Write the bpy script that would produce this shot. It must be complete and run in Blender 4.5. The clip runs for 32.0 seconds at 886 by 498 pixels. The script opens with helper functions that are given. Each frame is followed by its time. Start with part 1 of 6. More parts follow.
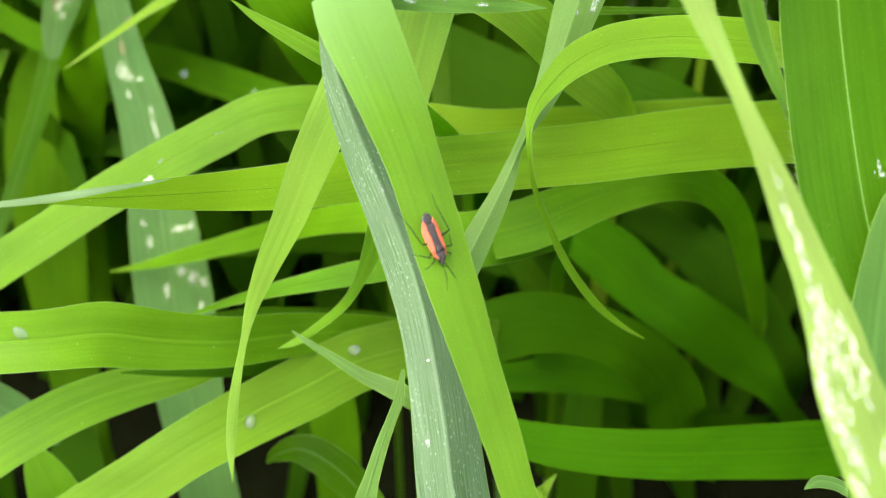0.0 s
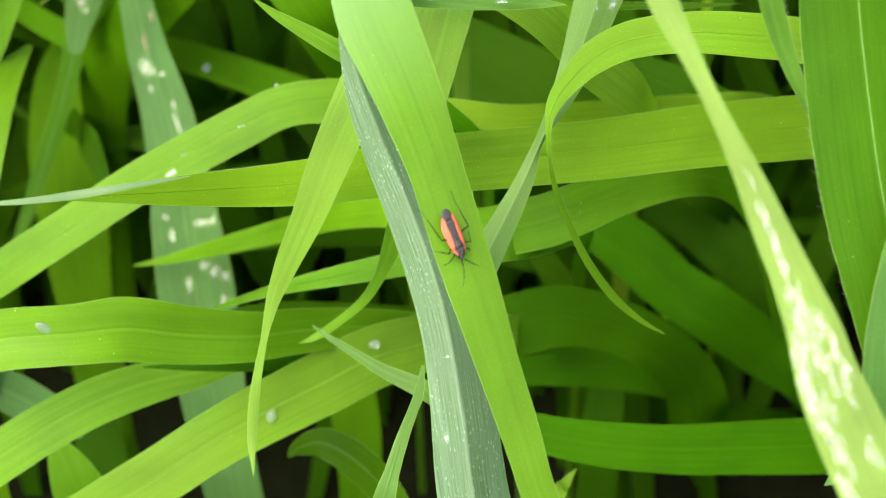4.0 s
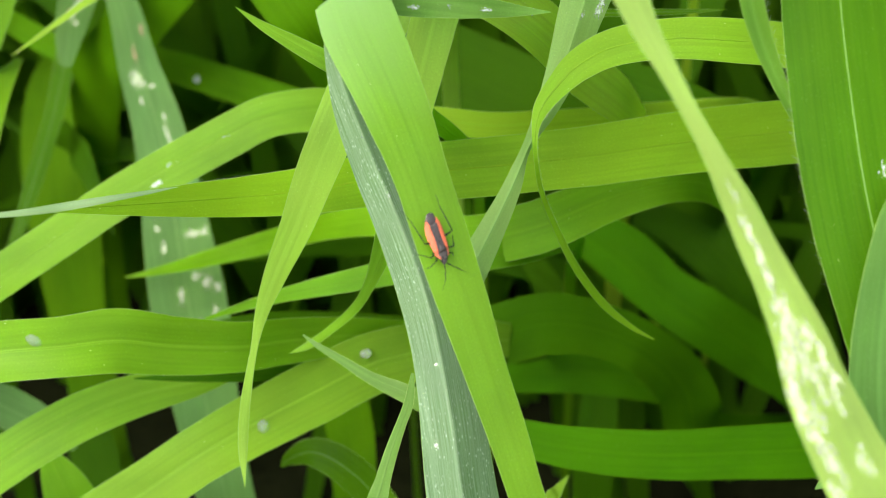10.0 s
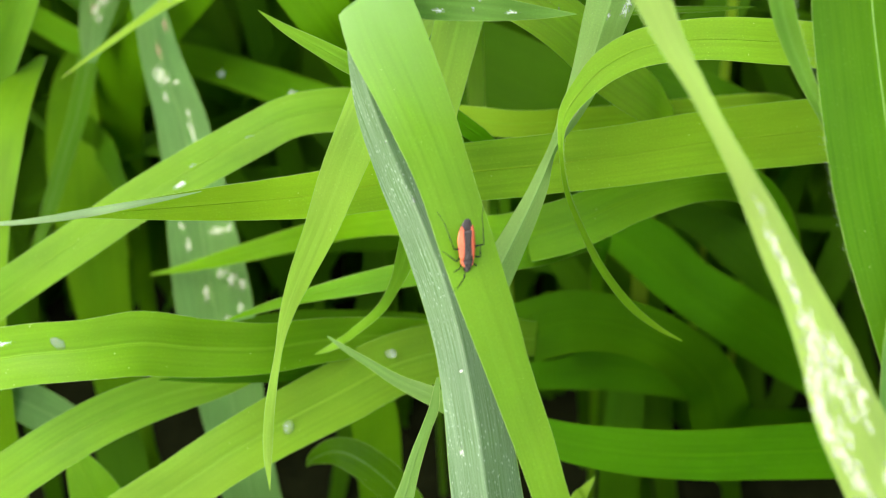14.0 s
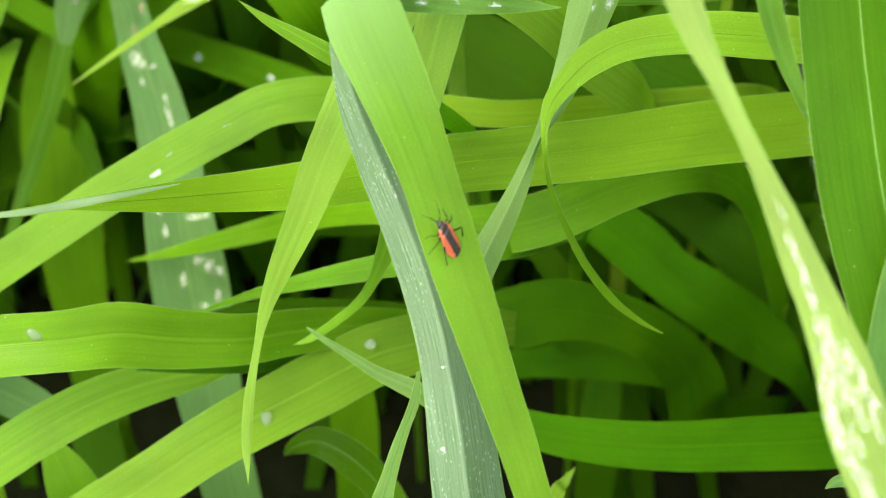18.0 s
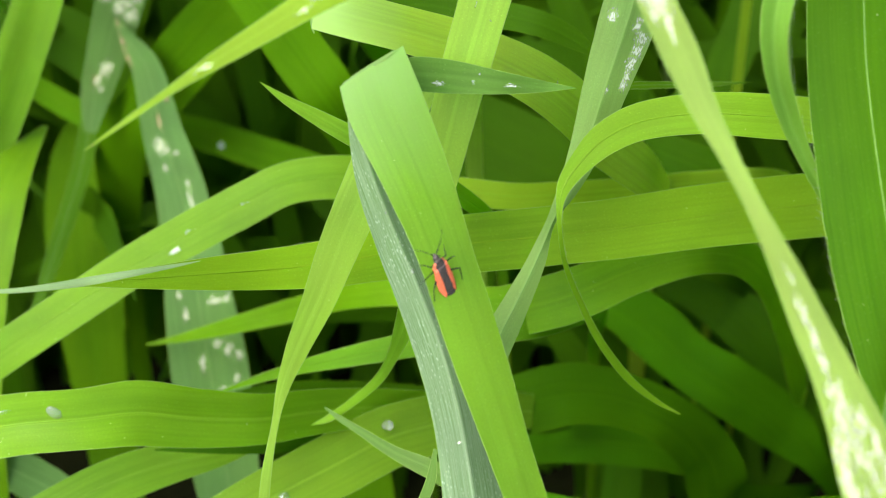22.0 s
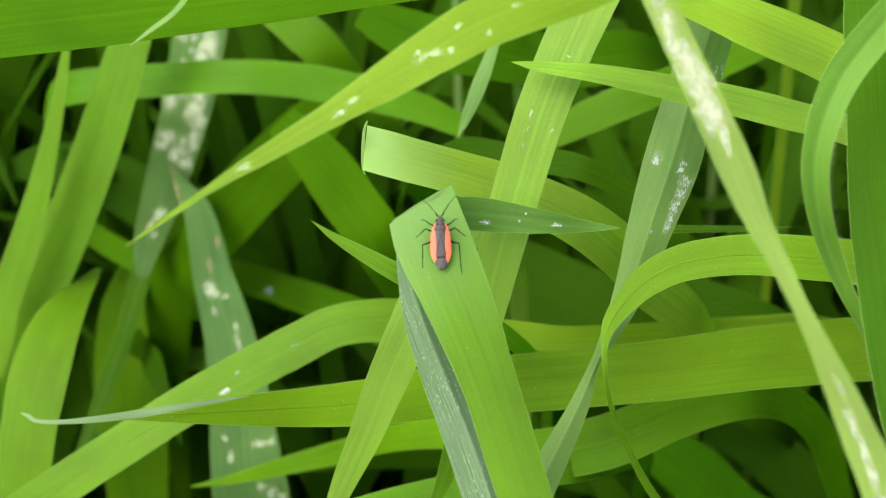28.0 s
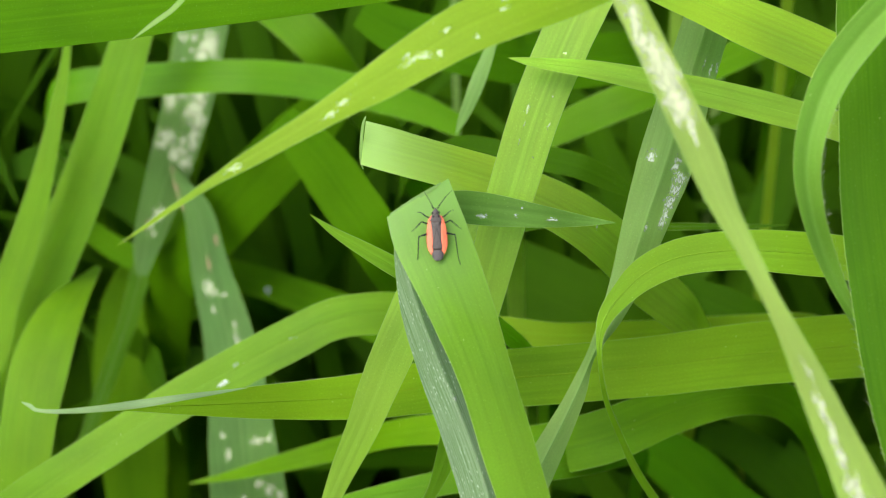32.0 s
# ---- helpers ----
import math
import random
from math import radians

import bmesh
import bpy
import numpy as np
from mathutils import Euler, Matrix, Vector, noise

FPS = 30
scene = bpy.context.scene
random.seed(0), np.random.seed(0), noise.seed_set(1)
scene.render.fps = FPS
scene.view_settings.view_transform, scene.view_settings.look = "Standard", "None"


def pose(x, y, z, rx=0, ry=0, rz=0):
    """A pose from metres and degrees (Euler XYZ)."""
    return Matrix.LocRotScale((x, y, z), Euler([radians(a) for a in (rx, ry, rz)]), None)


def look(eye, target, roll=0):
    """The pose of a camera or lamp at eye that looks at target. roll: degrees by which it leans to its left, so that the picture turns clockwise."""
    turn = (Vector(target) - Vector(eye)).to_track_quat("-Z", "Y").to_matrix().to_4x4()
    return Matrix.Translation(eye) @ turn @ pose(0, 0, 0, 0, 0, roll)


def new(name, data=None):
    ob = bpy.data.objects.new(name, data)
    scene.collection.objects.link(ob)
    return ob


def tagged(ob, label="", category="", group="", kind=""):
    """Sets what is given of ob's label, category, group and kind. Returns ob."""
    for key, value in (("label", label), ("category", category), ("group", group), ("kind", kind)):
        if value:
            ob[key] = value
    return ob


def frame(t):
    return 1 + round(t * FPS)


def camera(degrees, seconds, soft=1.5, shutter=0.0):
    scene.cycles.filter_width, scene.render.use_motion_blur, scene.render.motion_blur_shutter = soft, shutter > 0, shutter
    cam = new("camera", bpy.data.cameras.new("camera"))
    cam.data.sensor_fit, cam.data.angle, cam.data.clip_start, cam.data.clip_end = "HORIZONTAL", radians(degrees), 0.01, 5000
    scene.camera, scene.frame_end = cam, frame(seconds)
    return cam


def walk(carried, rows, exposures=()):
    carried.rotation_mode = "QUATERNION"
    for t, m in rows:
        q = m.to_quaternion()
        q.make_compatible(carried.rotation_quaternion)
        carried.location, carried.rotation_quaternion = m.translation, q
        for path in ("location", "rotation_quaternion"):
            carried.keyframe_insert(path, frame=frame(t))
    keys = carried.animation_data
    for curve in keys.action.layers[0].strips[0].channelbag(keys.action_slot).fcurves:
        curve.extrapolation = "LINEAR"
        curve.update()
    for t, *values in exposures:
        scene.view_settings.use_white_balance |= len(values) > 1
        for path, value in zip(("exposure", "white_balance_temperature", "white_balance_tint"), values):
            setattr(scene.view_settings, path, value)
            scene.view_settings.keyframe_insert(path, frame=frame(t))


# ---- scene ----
cam = camera(36, 32.0, soft=0.9)
cam.data.dof.use_dof = True
cam.data.dof.focus_distance = 0.26
cam.data.dof.aperture_fstop = 20.0

EXPOSURE = 1.49
# the hand-held camera: it hovers, then follows the insect up the leaf
PATH = [
    (0, pose(-0.00146, -0.17706, 0.44064, 50.934, -0.745, -0.228)),
    (0.5, pose(-0.00159, -0.17602, 0.44089, 50.688, -0.694, -0.199)),
    (1, pose(-0.00104, -0.17535, 0.44177, 50.188, -0.691, -0.017)),
    (1.5, pose(-0.00096, -0.17569, 0.44164, 50.131, -0.618, -0.110)),
    (2, pose(-0.00108, -0.17634, 0.44106, 50.286, -0.546, 0.023)),
    (2.5, pose(-0.00073, -0.17649, 0.44119, 50.392, -0.467, 0.109)),
    (3, pose(-0.00050, -0.17638, 0.44199, 50.348, -0.351, 0.126)),
    (3.5, pose(-0.00050, -0.17644, 0.44159, 50.255, -0.264, 0.343)),
    (4, pose(-0.00075, -0.17692, 0.44190, 50.536, -0.132, 0.536)),
    (4.5, pose(-0.00090, -0.17675, 0.44158, 51.314, -0.009, 0.743)),
    (6.5, pose(-0.00085, -0.17592, 0.44203, 51.001, 0.243, 0.725)),
    (7, pose(-0.00091, -0.17613, 0.44163, 50.888, -0.015, 0.496)),
    (7.5, pose(-0.00043, -0.17717, 0.44145, 50.914, -0.412, 0.114)),
    (8, pose(0.00093, -0.17815, 0.44157, 50.959, -0.484, 0.158)),
    (8.5, pose(0.00089, -0.17816, 0.44183, 50.793, -0.102, 0.338)),
    (9, pose(0.00024, -0.17855, 0.44134, 50.933, 0.032, 0.370)),
    (9.5, pose(0.00041, -0.17807, 0.44145, 50.990, 0.148, 0.173)),
    (10, pose(0.00100, -0.17742, 0.44207, 50.913, 0.270, 0.056)),
    (10.5, pose(0.00091, -0.17648, 0.44236, 50.666, 0.254, 0.065)),
    (11, pose(0.00056, -0.17599, 0.44199, 50.561, 0.294, 0.257)),
    (11.5, pose(0.00047, -0.17758, 0.44138, 50.947, 0.223, 0.343)),
    (12, pose(0.00122, -0.17881, 0.44126, 51.141, 0.364, 0.261)),
    (12.5, pose(0.00136, -0.17844, 0.44092, 51.289, 0.501, 0.089)),
    (13, pose(0.00140, -0.17753, 0.44166, 51.170, 0.593, 0.070)),
    (13.5, pose(0.00154, -0.17579, 0.44220, 50.600, 0.877, 0.384)),
    (14, pose(0.00107, -0.17328, 0.44354, 50.251, 1.068, 0.785)),
    (14.5, pose(0.00031, -0.17201, 0.44405, 50.236, 1.137, 0.998)),
    (16.5, pose(-0.00023, -0.16757, 0.44496, 48.574, 1.447, 1.165)),
    (17, pose(-0.00011, -0.16991, 0.44406, 48.799, 1.150, 0.962)),
    (17.5, pose(0.00025, -0.16868, 0.44430, 48.934, 0.771, 0.546)),
    (18, pose(-0.00018, -0.16967, 0.44453, 49.302, 0.173, 0.175)),
    (18.5, pose(-0.00020, -0.17111, 0.44398, 49.746, 0.017, 0.175)),
    (19, pose(-0.00000, -0.17149, 0.44401, 50.000, 0.000, 0.000)),
    (19.5, pose(0.00004, -0.17216, 0.44398, 50.160, -0.031, 0.176)),
    (20, pose(0.00014, -0.17334, 0.44349, 50.743, 0.189, 0.497)),
    (20.5, pose(0.00027, -0.17464, 0.44314, 51.298, 0.231, 0.848)),
    (21, pose(0.00039, -0.17477, 0.44328, 51.894, 0.360, 1.090)),
    (21.5, pose(0.00050, -0.17457, 0.44360, 52.598, 0.455, 1.007)),
    (22, pose(0.00061, -0.17388, 0.44362, 53.308, 0.652, 0.902)),
    (22.5, pose(0.00086, -0.17329, 0.44373, 53.366, 0.704, 0.963)),
    (23, pose(0.00096, -0.17393, 0.44393, 53.598, 1.196, 1.645)),
    (23.5, pose(0.00103, -0.17471, 0.44393, 53.859, 1.264, 2.226)),
    (24, pose(0.00059, -0.17561, 0.44317, 56.207, 1.844, 2.408)),
    (24.5, pose(0.00030, -0.17644, 0.44401, 59.210, 1.531, 2.677)),
    (25, pose(-0.00055, -0.17664, 0.44413, 59.936, 1.605, 3.174)),
    (25.5, pose(-0.00017, -0.17729, 0.44392, 60.411, 1.484, 3.227)),
    (27.5, pose(-0.00017, -0.17881, 0.44259, 60.189, 1.508, 3.147)),
    (28, pose(0.00023, -0.17870, 0.44269, 59.896, 1.237, 2.712)),
    (28.5, pose(0.00009, -0.17889, 0.44259, 59.987, 1.193, 2.734)),
    (29, pose(-0.00001, -0.17850, 0.44285, 60.102, 1.122, 2.704)),
    (29.5, pose(0.00015, -0.17817, 0.44280, 60.211, 1.073, 2.800)),
    (30, pose(-0.00013, -0.17871, 0.44283, 59.963, 1.333, 3.192)),
    (30.5, pose(0.00011, -0.18004, 0.44243, 59.530, 1.402, 3.426)),
    (31, pose(0.00034, -0.18073, 0.44199, 59.426, 1.236, 3.096)),
    (31.5, pose(0.00065, -0.18180, 0.44203, 59.808, 1.094, 2.919)),
    (32, pose(0.00069, -0.18241, 0.44193, 60.205, 0.998, 2.783)),
]
walk(cam, PATH, exposures=[(0, EXPOSURE + 0.25), (4, EXPOSURE + 0.25), (8, EXPOSURE + 0.14), (12, EXPOSURE + 0.14), (16, EXPOSURE + 0.19), (20, EXPOSURE + 0.25), (22, EXPOSURE + 0.12), (23.2, EXPOSURE + 0.09), (24, EXPOSURE - 0.04), (25, EXPOSURE - 0.19), (32, EXPOSURE - 0.21)])

# ---- light: bright, thinly veiled sky ----
SUN_UP, SUN_ROUND = radians(52), radians(228)
world = bpy.data.worlds.new("sky")
scene.world = world
world.use_nodes = True
wn = world.node_tree.nodes
sky = wn.new("ShaderNodeTexSky")
sky.sky_type, sky.sun_disc = "NISHITA", False
sky.sun_elevation, sky.sun_rotation = SUN_UP, SUN_ROUND
sky.air_density, sky.dust_density = 1.0, 3.0
wn["Background"].inputs["Strength"].default_value = 0.15
veil = wn.new("ShaderNodeHueSaturation")
veil.inputs["Saturation"].default_value = 0.55
world.node_tree.links.new(sky.outputs[0], veil.inputs["Color"])
world.node_tree.links.new(veil.outputs[0], wn["Background"].inputs["Color"])
sun_data = bpy.data.lights.new("sun", "SUN")
sun_data.energy, sun_data.angle, sun_data.color = 1.1, radians(50), (1.0, 0.96, 0.88)
sun = new("sun", sun_data)
sun_way = Vector((math.sin(SUN_ROUND) * math.cos(SUN_UP), math.cos(SUN_ROUND) * math.cos(SUN_UP), math.sin(SUN_UP)))
sun.matrix_world = look(sun_way * 5, (0, 0, 0))

# ---- materials ----


class Nodes:
    """Short-hand for wiring a node material."""

    def __init__(self, name):
        self.mat = bpy.data.materials.new(name)
        self.mat.use_nodes = True
        self.tree = self.mat.node_tree
        self.bsdf = self.tree.nodes["Principled BSDF"]
        self.out = self.tree.nodes["Material Output"]

    def node(self, kind, **values):
        n = self.tree.nodes.new(kind)
        for key, value in values.items():
            if key in n.inputs.keys():
                n.inputs[key].default_value = value
        return n

    def link(self, a, b):
        self.tree.links.new(a, b)

    def ramp(self, fac, stops):
        n = self.tree.nodes.new("ShaderNodeValToRGB")
        while len(n.color_ramp.elements) < len(stops):
            n.color_ramp.elements.new(0.5)
        for e, (pos, col) in zip(n.color_ramp.elements, stops):
            e.position, e.color = pos, (*col, 1)
        self.link(fac, n.inputs[0])
        return n.outputs[0]

    def mix(self, fac, a, b, blend="MIX"):
        n = self.tree.nodes.new("ShaderNodeMix")
        n.data_type, n.blend_type = "RGBA", blend
        for socket, value in ((n.inputs[0], fac), (n.inputs[6], a), (n.inputs[7], b)):
            if isinstance(value, bpy.types.NodeSocket):
                self.link(value, socket)
            else:
                socket.default_value = value if isinstance(value, float) else (*value, 1)
        return n.outputs[2]

    def math(self, op, a, b=0.0):
        n = self.tree.nodes.new("ShaderNodeMath")
        n.operation = op
        for socket, value in zip(n.inputs, (a, b)):
            if isinstance(value, bpy.types.NodeSocket):
                self.link(value, socket)
            else:
                socket.default_value = value
        return n.outputs[0]


def leaf_material(name, base, vein, through_light, rough=0.42, ribs=0.25, specks=0.0, fineness=3.2, gloss=0.17, thin=0.48, run=0.035, sheen=None, keel=1.0, glints=0.0):
    """A grass leaf: long parallel ribs (the map is in millimetres, u across and v along), soft mottling and pale
    specks.
    A pale sky sheen is painted into the colour from a creased end: (from mm, to mm, colour)."""
    m = Nodes(name)
    uv = m.node("ShaderNodeUVMap")
    stretch = m.node("ShaderNodeMapping")
    stretch.inputs["Scale"].default_value = (fineness, run, 1)
    m.link(uv.outputs[0], stretch.inputs[0])
    fine = m.node("ShaderNodeTexNoise", Scale=1.0, Detail=3.0)
    m.link(stretch.outputs[0], fine.inputs["Vector"])
    wide = m.node("ShaderNodeMapping")
    wide.inputs["Scale"].default_value = (0.5, 0.012, 1)
    m.link(uv.outputs[0], wide.inputs[0])
    broad = m.node("ShaderNodeTexNoise", Scale=1.0, Detail=2.0)
    m.link(wide.outputs[0], broad.inputs["Vector"])
    spot = m.node("ShaderNodeMapping")
    spot.inputs["Scale"].default_value = (0.09, 0.05, 1)
    m.link(uv.outputs[0], spot.inputs[0])
    mottle = m.node("ShaderNodeTexNoise", Scale=1.0, Detail=4.0)
    m.link(spot.outputs[0], mottle.inputs["Vector"])
    dark = tuple(v * 0.72 for v in base)
    col = m.mix(m.ramp(mottle.outputs[0], [(0.32, (0, 0, 0)), (0.68, (1, 1, 1))]), dark, base)
    col = m.mix(m.math("MULTIPLY", m.ramp(broad.outputs[0], [(0.42, (0, 0, 0)), (0.62, (1, 1, 1))]), 0.15), col, vein)
    # bundles of veins, paler and darker, some millimetres wide
    bundle = m.node("ShaderNodeMapping")
    bundle.inputs["Scale"].default_value = (1.25, 0.018, 1)
    bundle.inputs["Location"].default_value = (8.3, 0.4, 0)
    m.link(uv.outputs[0], bundle.inputs[0])
    streak = m.node("ShaderNodeTexNoise", Scale=1.0, Detail=2.5)
    m.link(bundle.outputs[0], streak.inputs["Vector"])
    col = m.mix(m.ramp(streak.outputs[0], [(0.38, (0.40, 0.40, 0.40)), (0.56, (0, 0, 0))]), col, tuple(v * 0.62 for v in base))
    # slow drift of hue along the leaf, and a fine downy grain
    slow = m.node("ShaderNodeMapping")
    slow.inputs["Scale"].default_value = (0.06, 0.022, 1)
    slow.inputs["Location"].default_value = (3.7, 1.9, 0)
    m.link(uv.outputs[0], slow.inputs[0])
    drift = m.node("ShaderNodeTexNoise", Scale=1.0, Detail=2.0)
    m.link(slow.outputs[0], drift.inputs["Vector"])
    sunned = (base[0] * 1.2, base[1] * 1.04, base[2] * 0.9)
    col = m.mix(m.ramp(drift.outputs[0], [(0.40, (0, 0, 0)), (0.62, (0.5, 0.5, 0.5))]), col, sunned)
    down = m.node("ShaderNodeTexNoise", Scale=3.0, Detail=4.0, Roughness=0.75)
    m.link(uv.outputs[0], down.inputs["Vector"])
    col = m.mix(m.ramp(down.outputs[0], [(0.34, (0.34, 0.34, 0.34)), (0.62, (0, 0, 0))]), col, tuple(v * 0.55 for v in base))
    stipple = m.node("ShaderNodeTexVoronoi", Scale=1.5, Randomness=1.0)
    m.link(uv.outputs[0], stipple.inputs["Vector"])
    col = m.mix(m.ramp(stipple.outputs["Distance"], [(0.05, (0.42, 0.42, 0.42)), (0.18, (0, 0, 0))]), col, tuple(min(v * 1.25 + 0.09, 0.8) for v in base))
    rib = m.ramp(fine.outputs[0], [(0.30, (0, 0, 0)), (0.74, (1, 1, 1))])
    col = m.mix(m.math("MULTIPLY", rib, ribs * 0.7), col, vein)
    info = m.node("ShaderNodeObjectInfo")
    hue = m.node("ShaderNodeHueSaturation", Saturation=1.0, Fac=1.0)
    m.link(m.math("ADD", m.math("MULTIPLY", info.outputs["Random"], 0.012), 0.493), hue.inputs["Hue"])
    m.link(m.math("ADD", m.math("MULTIPLY", info.outputs["Random"], 0.16), 0.92), hue.inputs["Value"])
    m.link(col, hue.inputs["Color"])
    col = hue.outputs[0]
    if specks:
        dots = m.node("ShaderNodeTexVoronoi", Scale=0.45, Randomness=1.0)
        m.link(uv.outputs[0], dots.inputs["Vector"])
        rare = m.math("GREATER_THAN", mottle.outputs[0], 0.52)
        pale = m.math("MULTIPLY", m.math("MULTIPLY", m.math("LESS_THAN", dots.outputs["Distance"], 0.05), rare), specks)
        col = m.mix(pale, col, (0.62, 0.70, 0.42))
    if glints:
        # short pale glints painted into the colour along the ribs
        dash = m.node("ShaderNodeMapping")
        dash.inputs["Scale"].default_value = (2.6, 0.7, 1)
        m.link(uv.outputs[0], dash.inputs[0])
        shine = m.node("ShaderNodeTexVoronoi", Scale=1.0, Randomness=1.0)
        m.link(dash.outputs[0], shine.inputs["Vector"])
        some = m.ramp(mottle.outputs[0], [(0.40, (0.25, 0.25, 0.25)), (0.60, (1, 1, 1))])
        col = m.mix(m.math("MULTIPLY", m.math("MULTIPLY", m.ramp(shine.outputs["Distance"], [(0.08, (1, 1, 1)), (0.24, (0, 0, 0))]), some), glints), col, (0.78, 0.84, 0.80))
    # paler band of the midrib with a darker line on either side of it
    span = m.node("ShaderNodeSeparateXYZ")
    m.link(uv.outputs[0], span.inputs[0])
    off = m.math("ABSOLUTE", m.math("ADD", span.outputs[0], m.math("MULTIPLY", m.math("SUBTRACT", broad.outputs[0], 0.5), 0.5)))
    band = m.ramp(m.math("MULTIPLY", off, 0.5), [(0.0, (0.22, 0.22, 0.22)), (0.12, (0.16, 0.16, 0.16)), (0.26, (0, 0, 0))])
    col = m.mix(m.math("MULTIPLY", band, keel), col, vein)
    flank = m.ramp(m.math("MULTIPLY", off, 0.5), [(0.20, (0, 0, 0)), (0.32, (0.16, 0.16, 0.16)), (0.75, (0, 0, 0))])
    col = m.mix(m.math("MULTIPLY", flank, keel), col, tuple(v * 0.6 for v in base))
    # sky sheen painted as a paler colour, fading away from the crease
    if sheen:
        start, end, shine = sheen
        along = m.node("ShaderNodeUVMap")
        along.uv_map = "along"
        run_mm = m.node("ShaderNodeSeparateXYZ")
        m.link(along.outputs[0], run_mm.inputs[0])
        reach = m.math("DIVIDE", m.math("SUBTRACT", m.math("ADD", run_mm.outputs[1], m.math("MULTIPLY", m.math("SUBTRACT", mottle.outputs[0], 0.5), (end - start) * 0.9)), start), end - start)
        col = m.mix(m.ramp(reach, [(0.0, (0.8, 0.8, 0.8)), (0.35, (0.42, 0.42, 0.42)), (1.0, (0, 0, 0))]), col, shine)
    m.link(col, m.bsdf.inputs["Base Color"])
    m.bsdf.inputs["Roughness"].default_value = rough
    m.bsdf.inputs["Specular IOR Level"].default_value = gloss
    bump = m.node("ShaderNodeBump", Strength=0.22, Distance=0.0003)
    m.link(fine.outputs[0], bump.inputs["Height"])
    m.link(bump.outputs[0], m.bsdf.inputs["Normal"])
    glow = m.node("ShaderNodeBsdfTranslucent")
    m.link(m.mix(1.0, col, through_light, "MULTIPLY"), glow.inputs["Color"])
    both = m.node("ShaderNodeMixShader")
    both.inputs[0].default_value = thin
    m.link(m.bsdf.outputs[0], both.inputs[1])
    m.link(glow.outputs[0], both.inputs[2])
    m.link(both.outputs[0], m.out.inputs["Surface"])
    return m.mat


def plain_material(name, base, rough=0.5, other=None, scale=900.0, bump=0.3, **more):
    m = Nodes(name)
    tex = m.node("ShaderNodeTexCoord")
    grain = m.node("ShaderNodeTexNoise", Scale=scale, Detail=5.0)
    m.link(tex.outputs["Object"], grain.inputs["Vector"])
    col = m.mix(m.ramp(grain.outputs[0], [(0.35, (0, 0, 0)), (0.65, (1, 1, 1))]), base, other or tuple(v * 0.6 for v in base))
    m.link(col, m.bsdf.inputs["Base Color"])
    m.bsdf.inputs["Roughness"].default_value = rough
    b = m.node("ShaderNodeBump", Strength=bump, Distance=0.6 / scale)
    m.link(grain.outputs[0], b.inputs["Height"])
    m.link(b.outputs[0], m.bsdf.inputs["Normal"])
    for key, value in more.items():
        m.bsdf.inputs[key.replace("_", " ")].default_value = value
    return m.mat


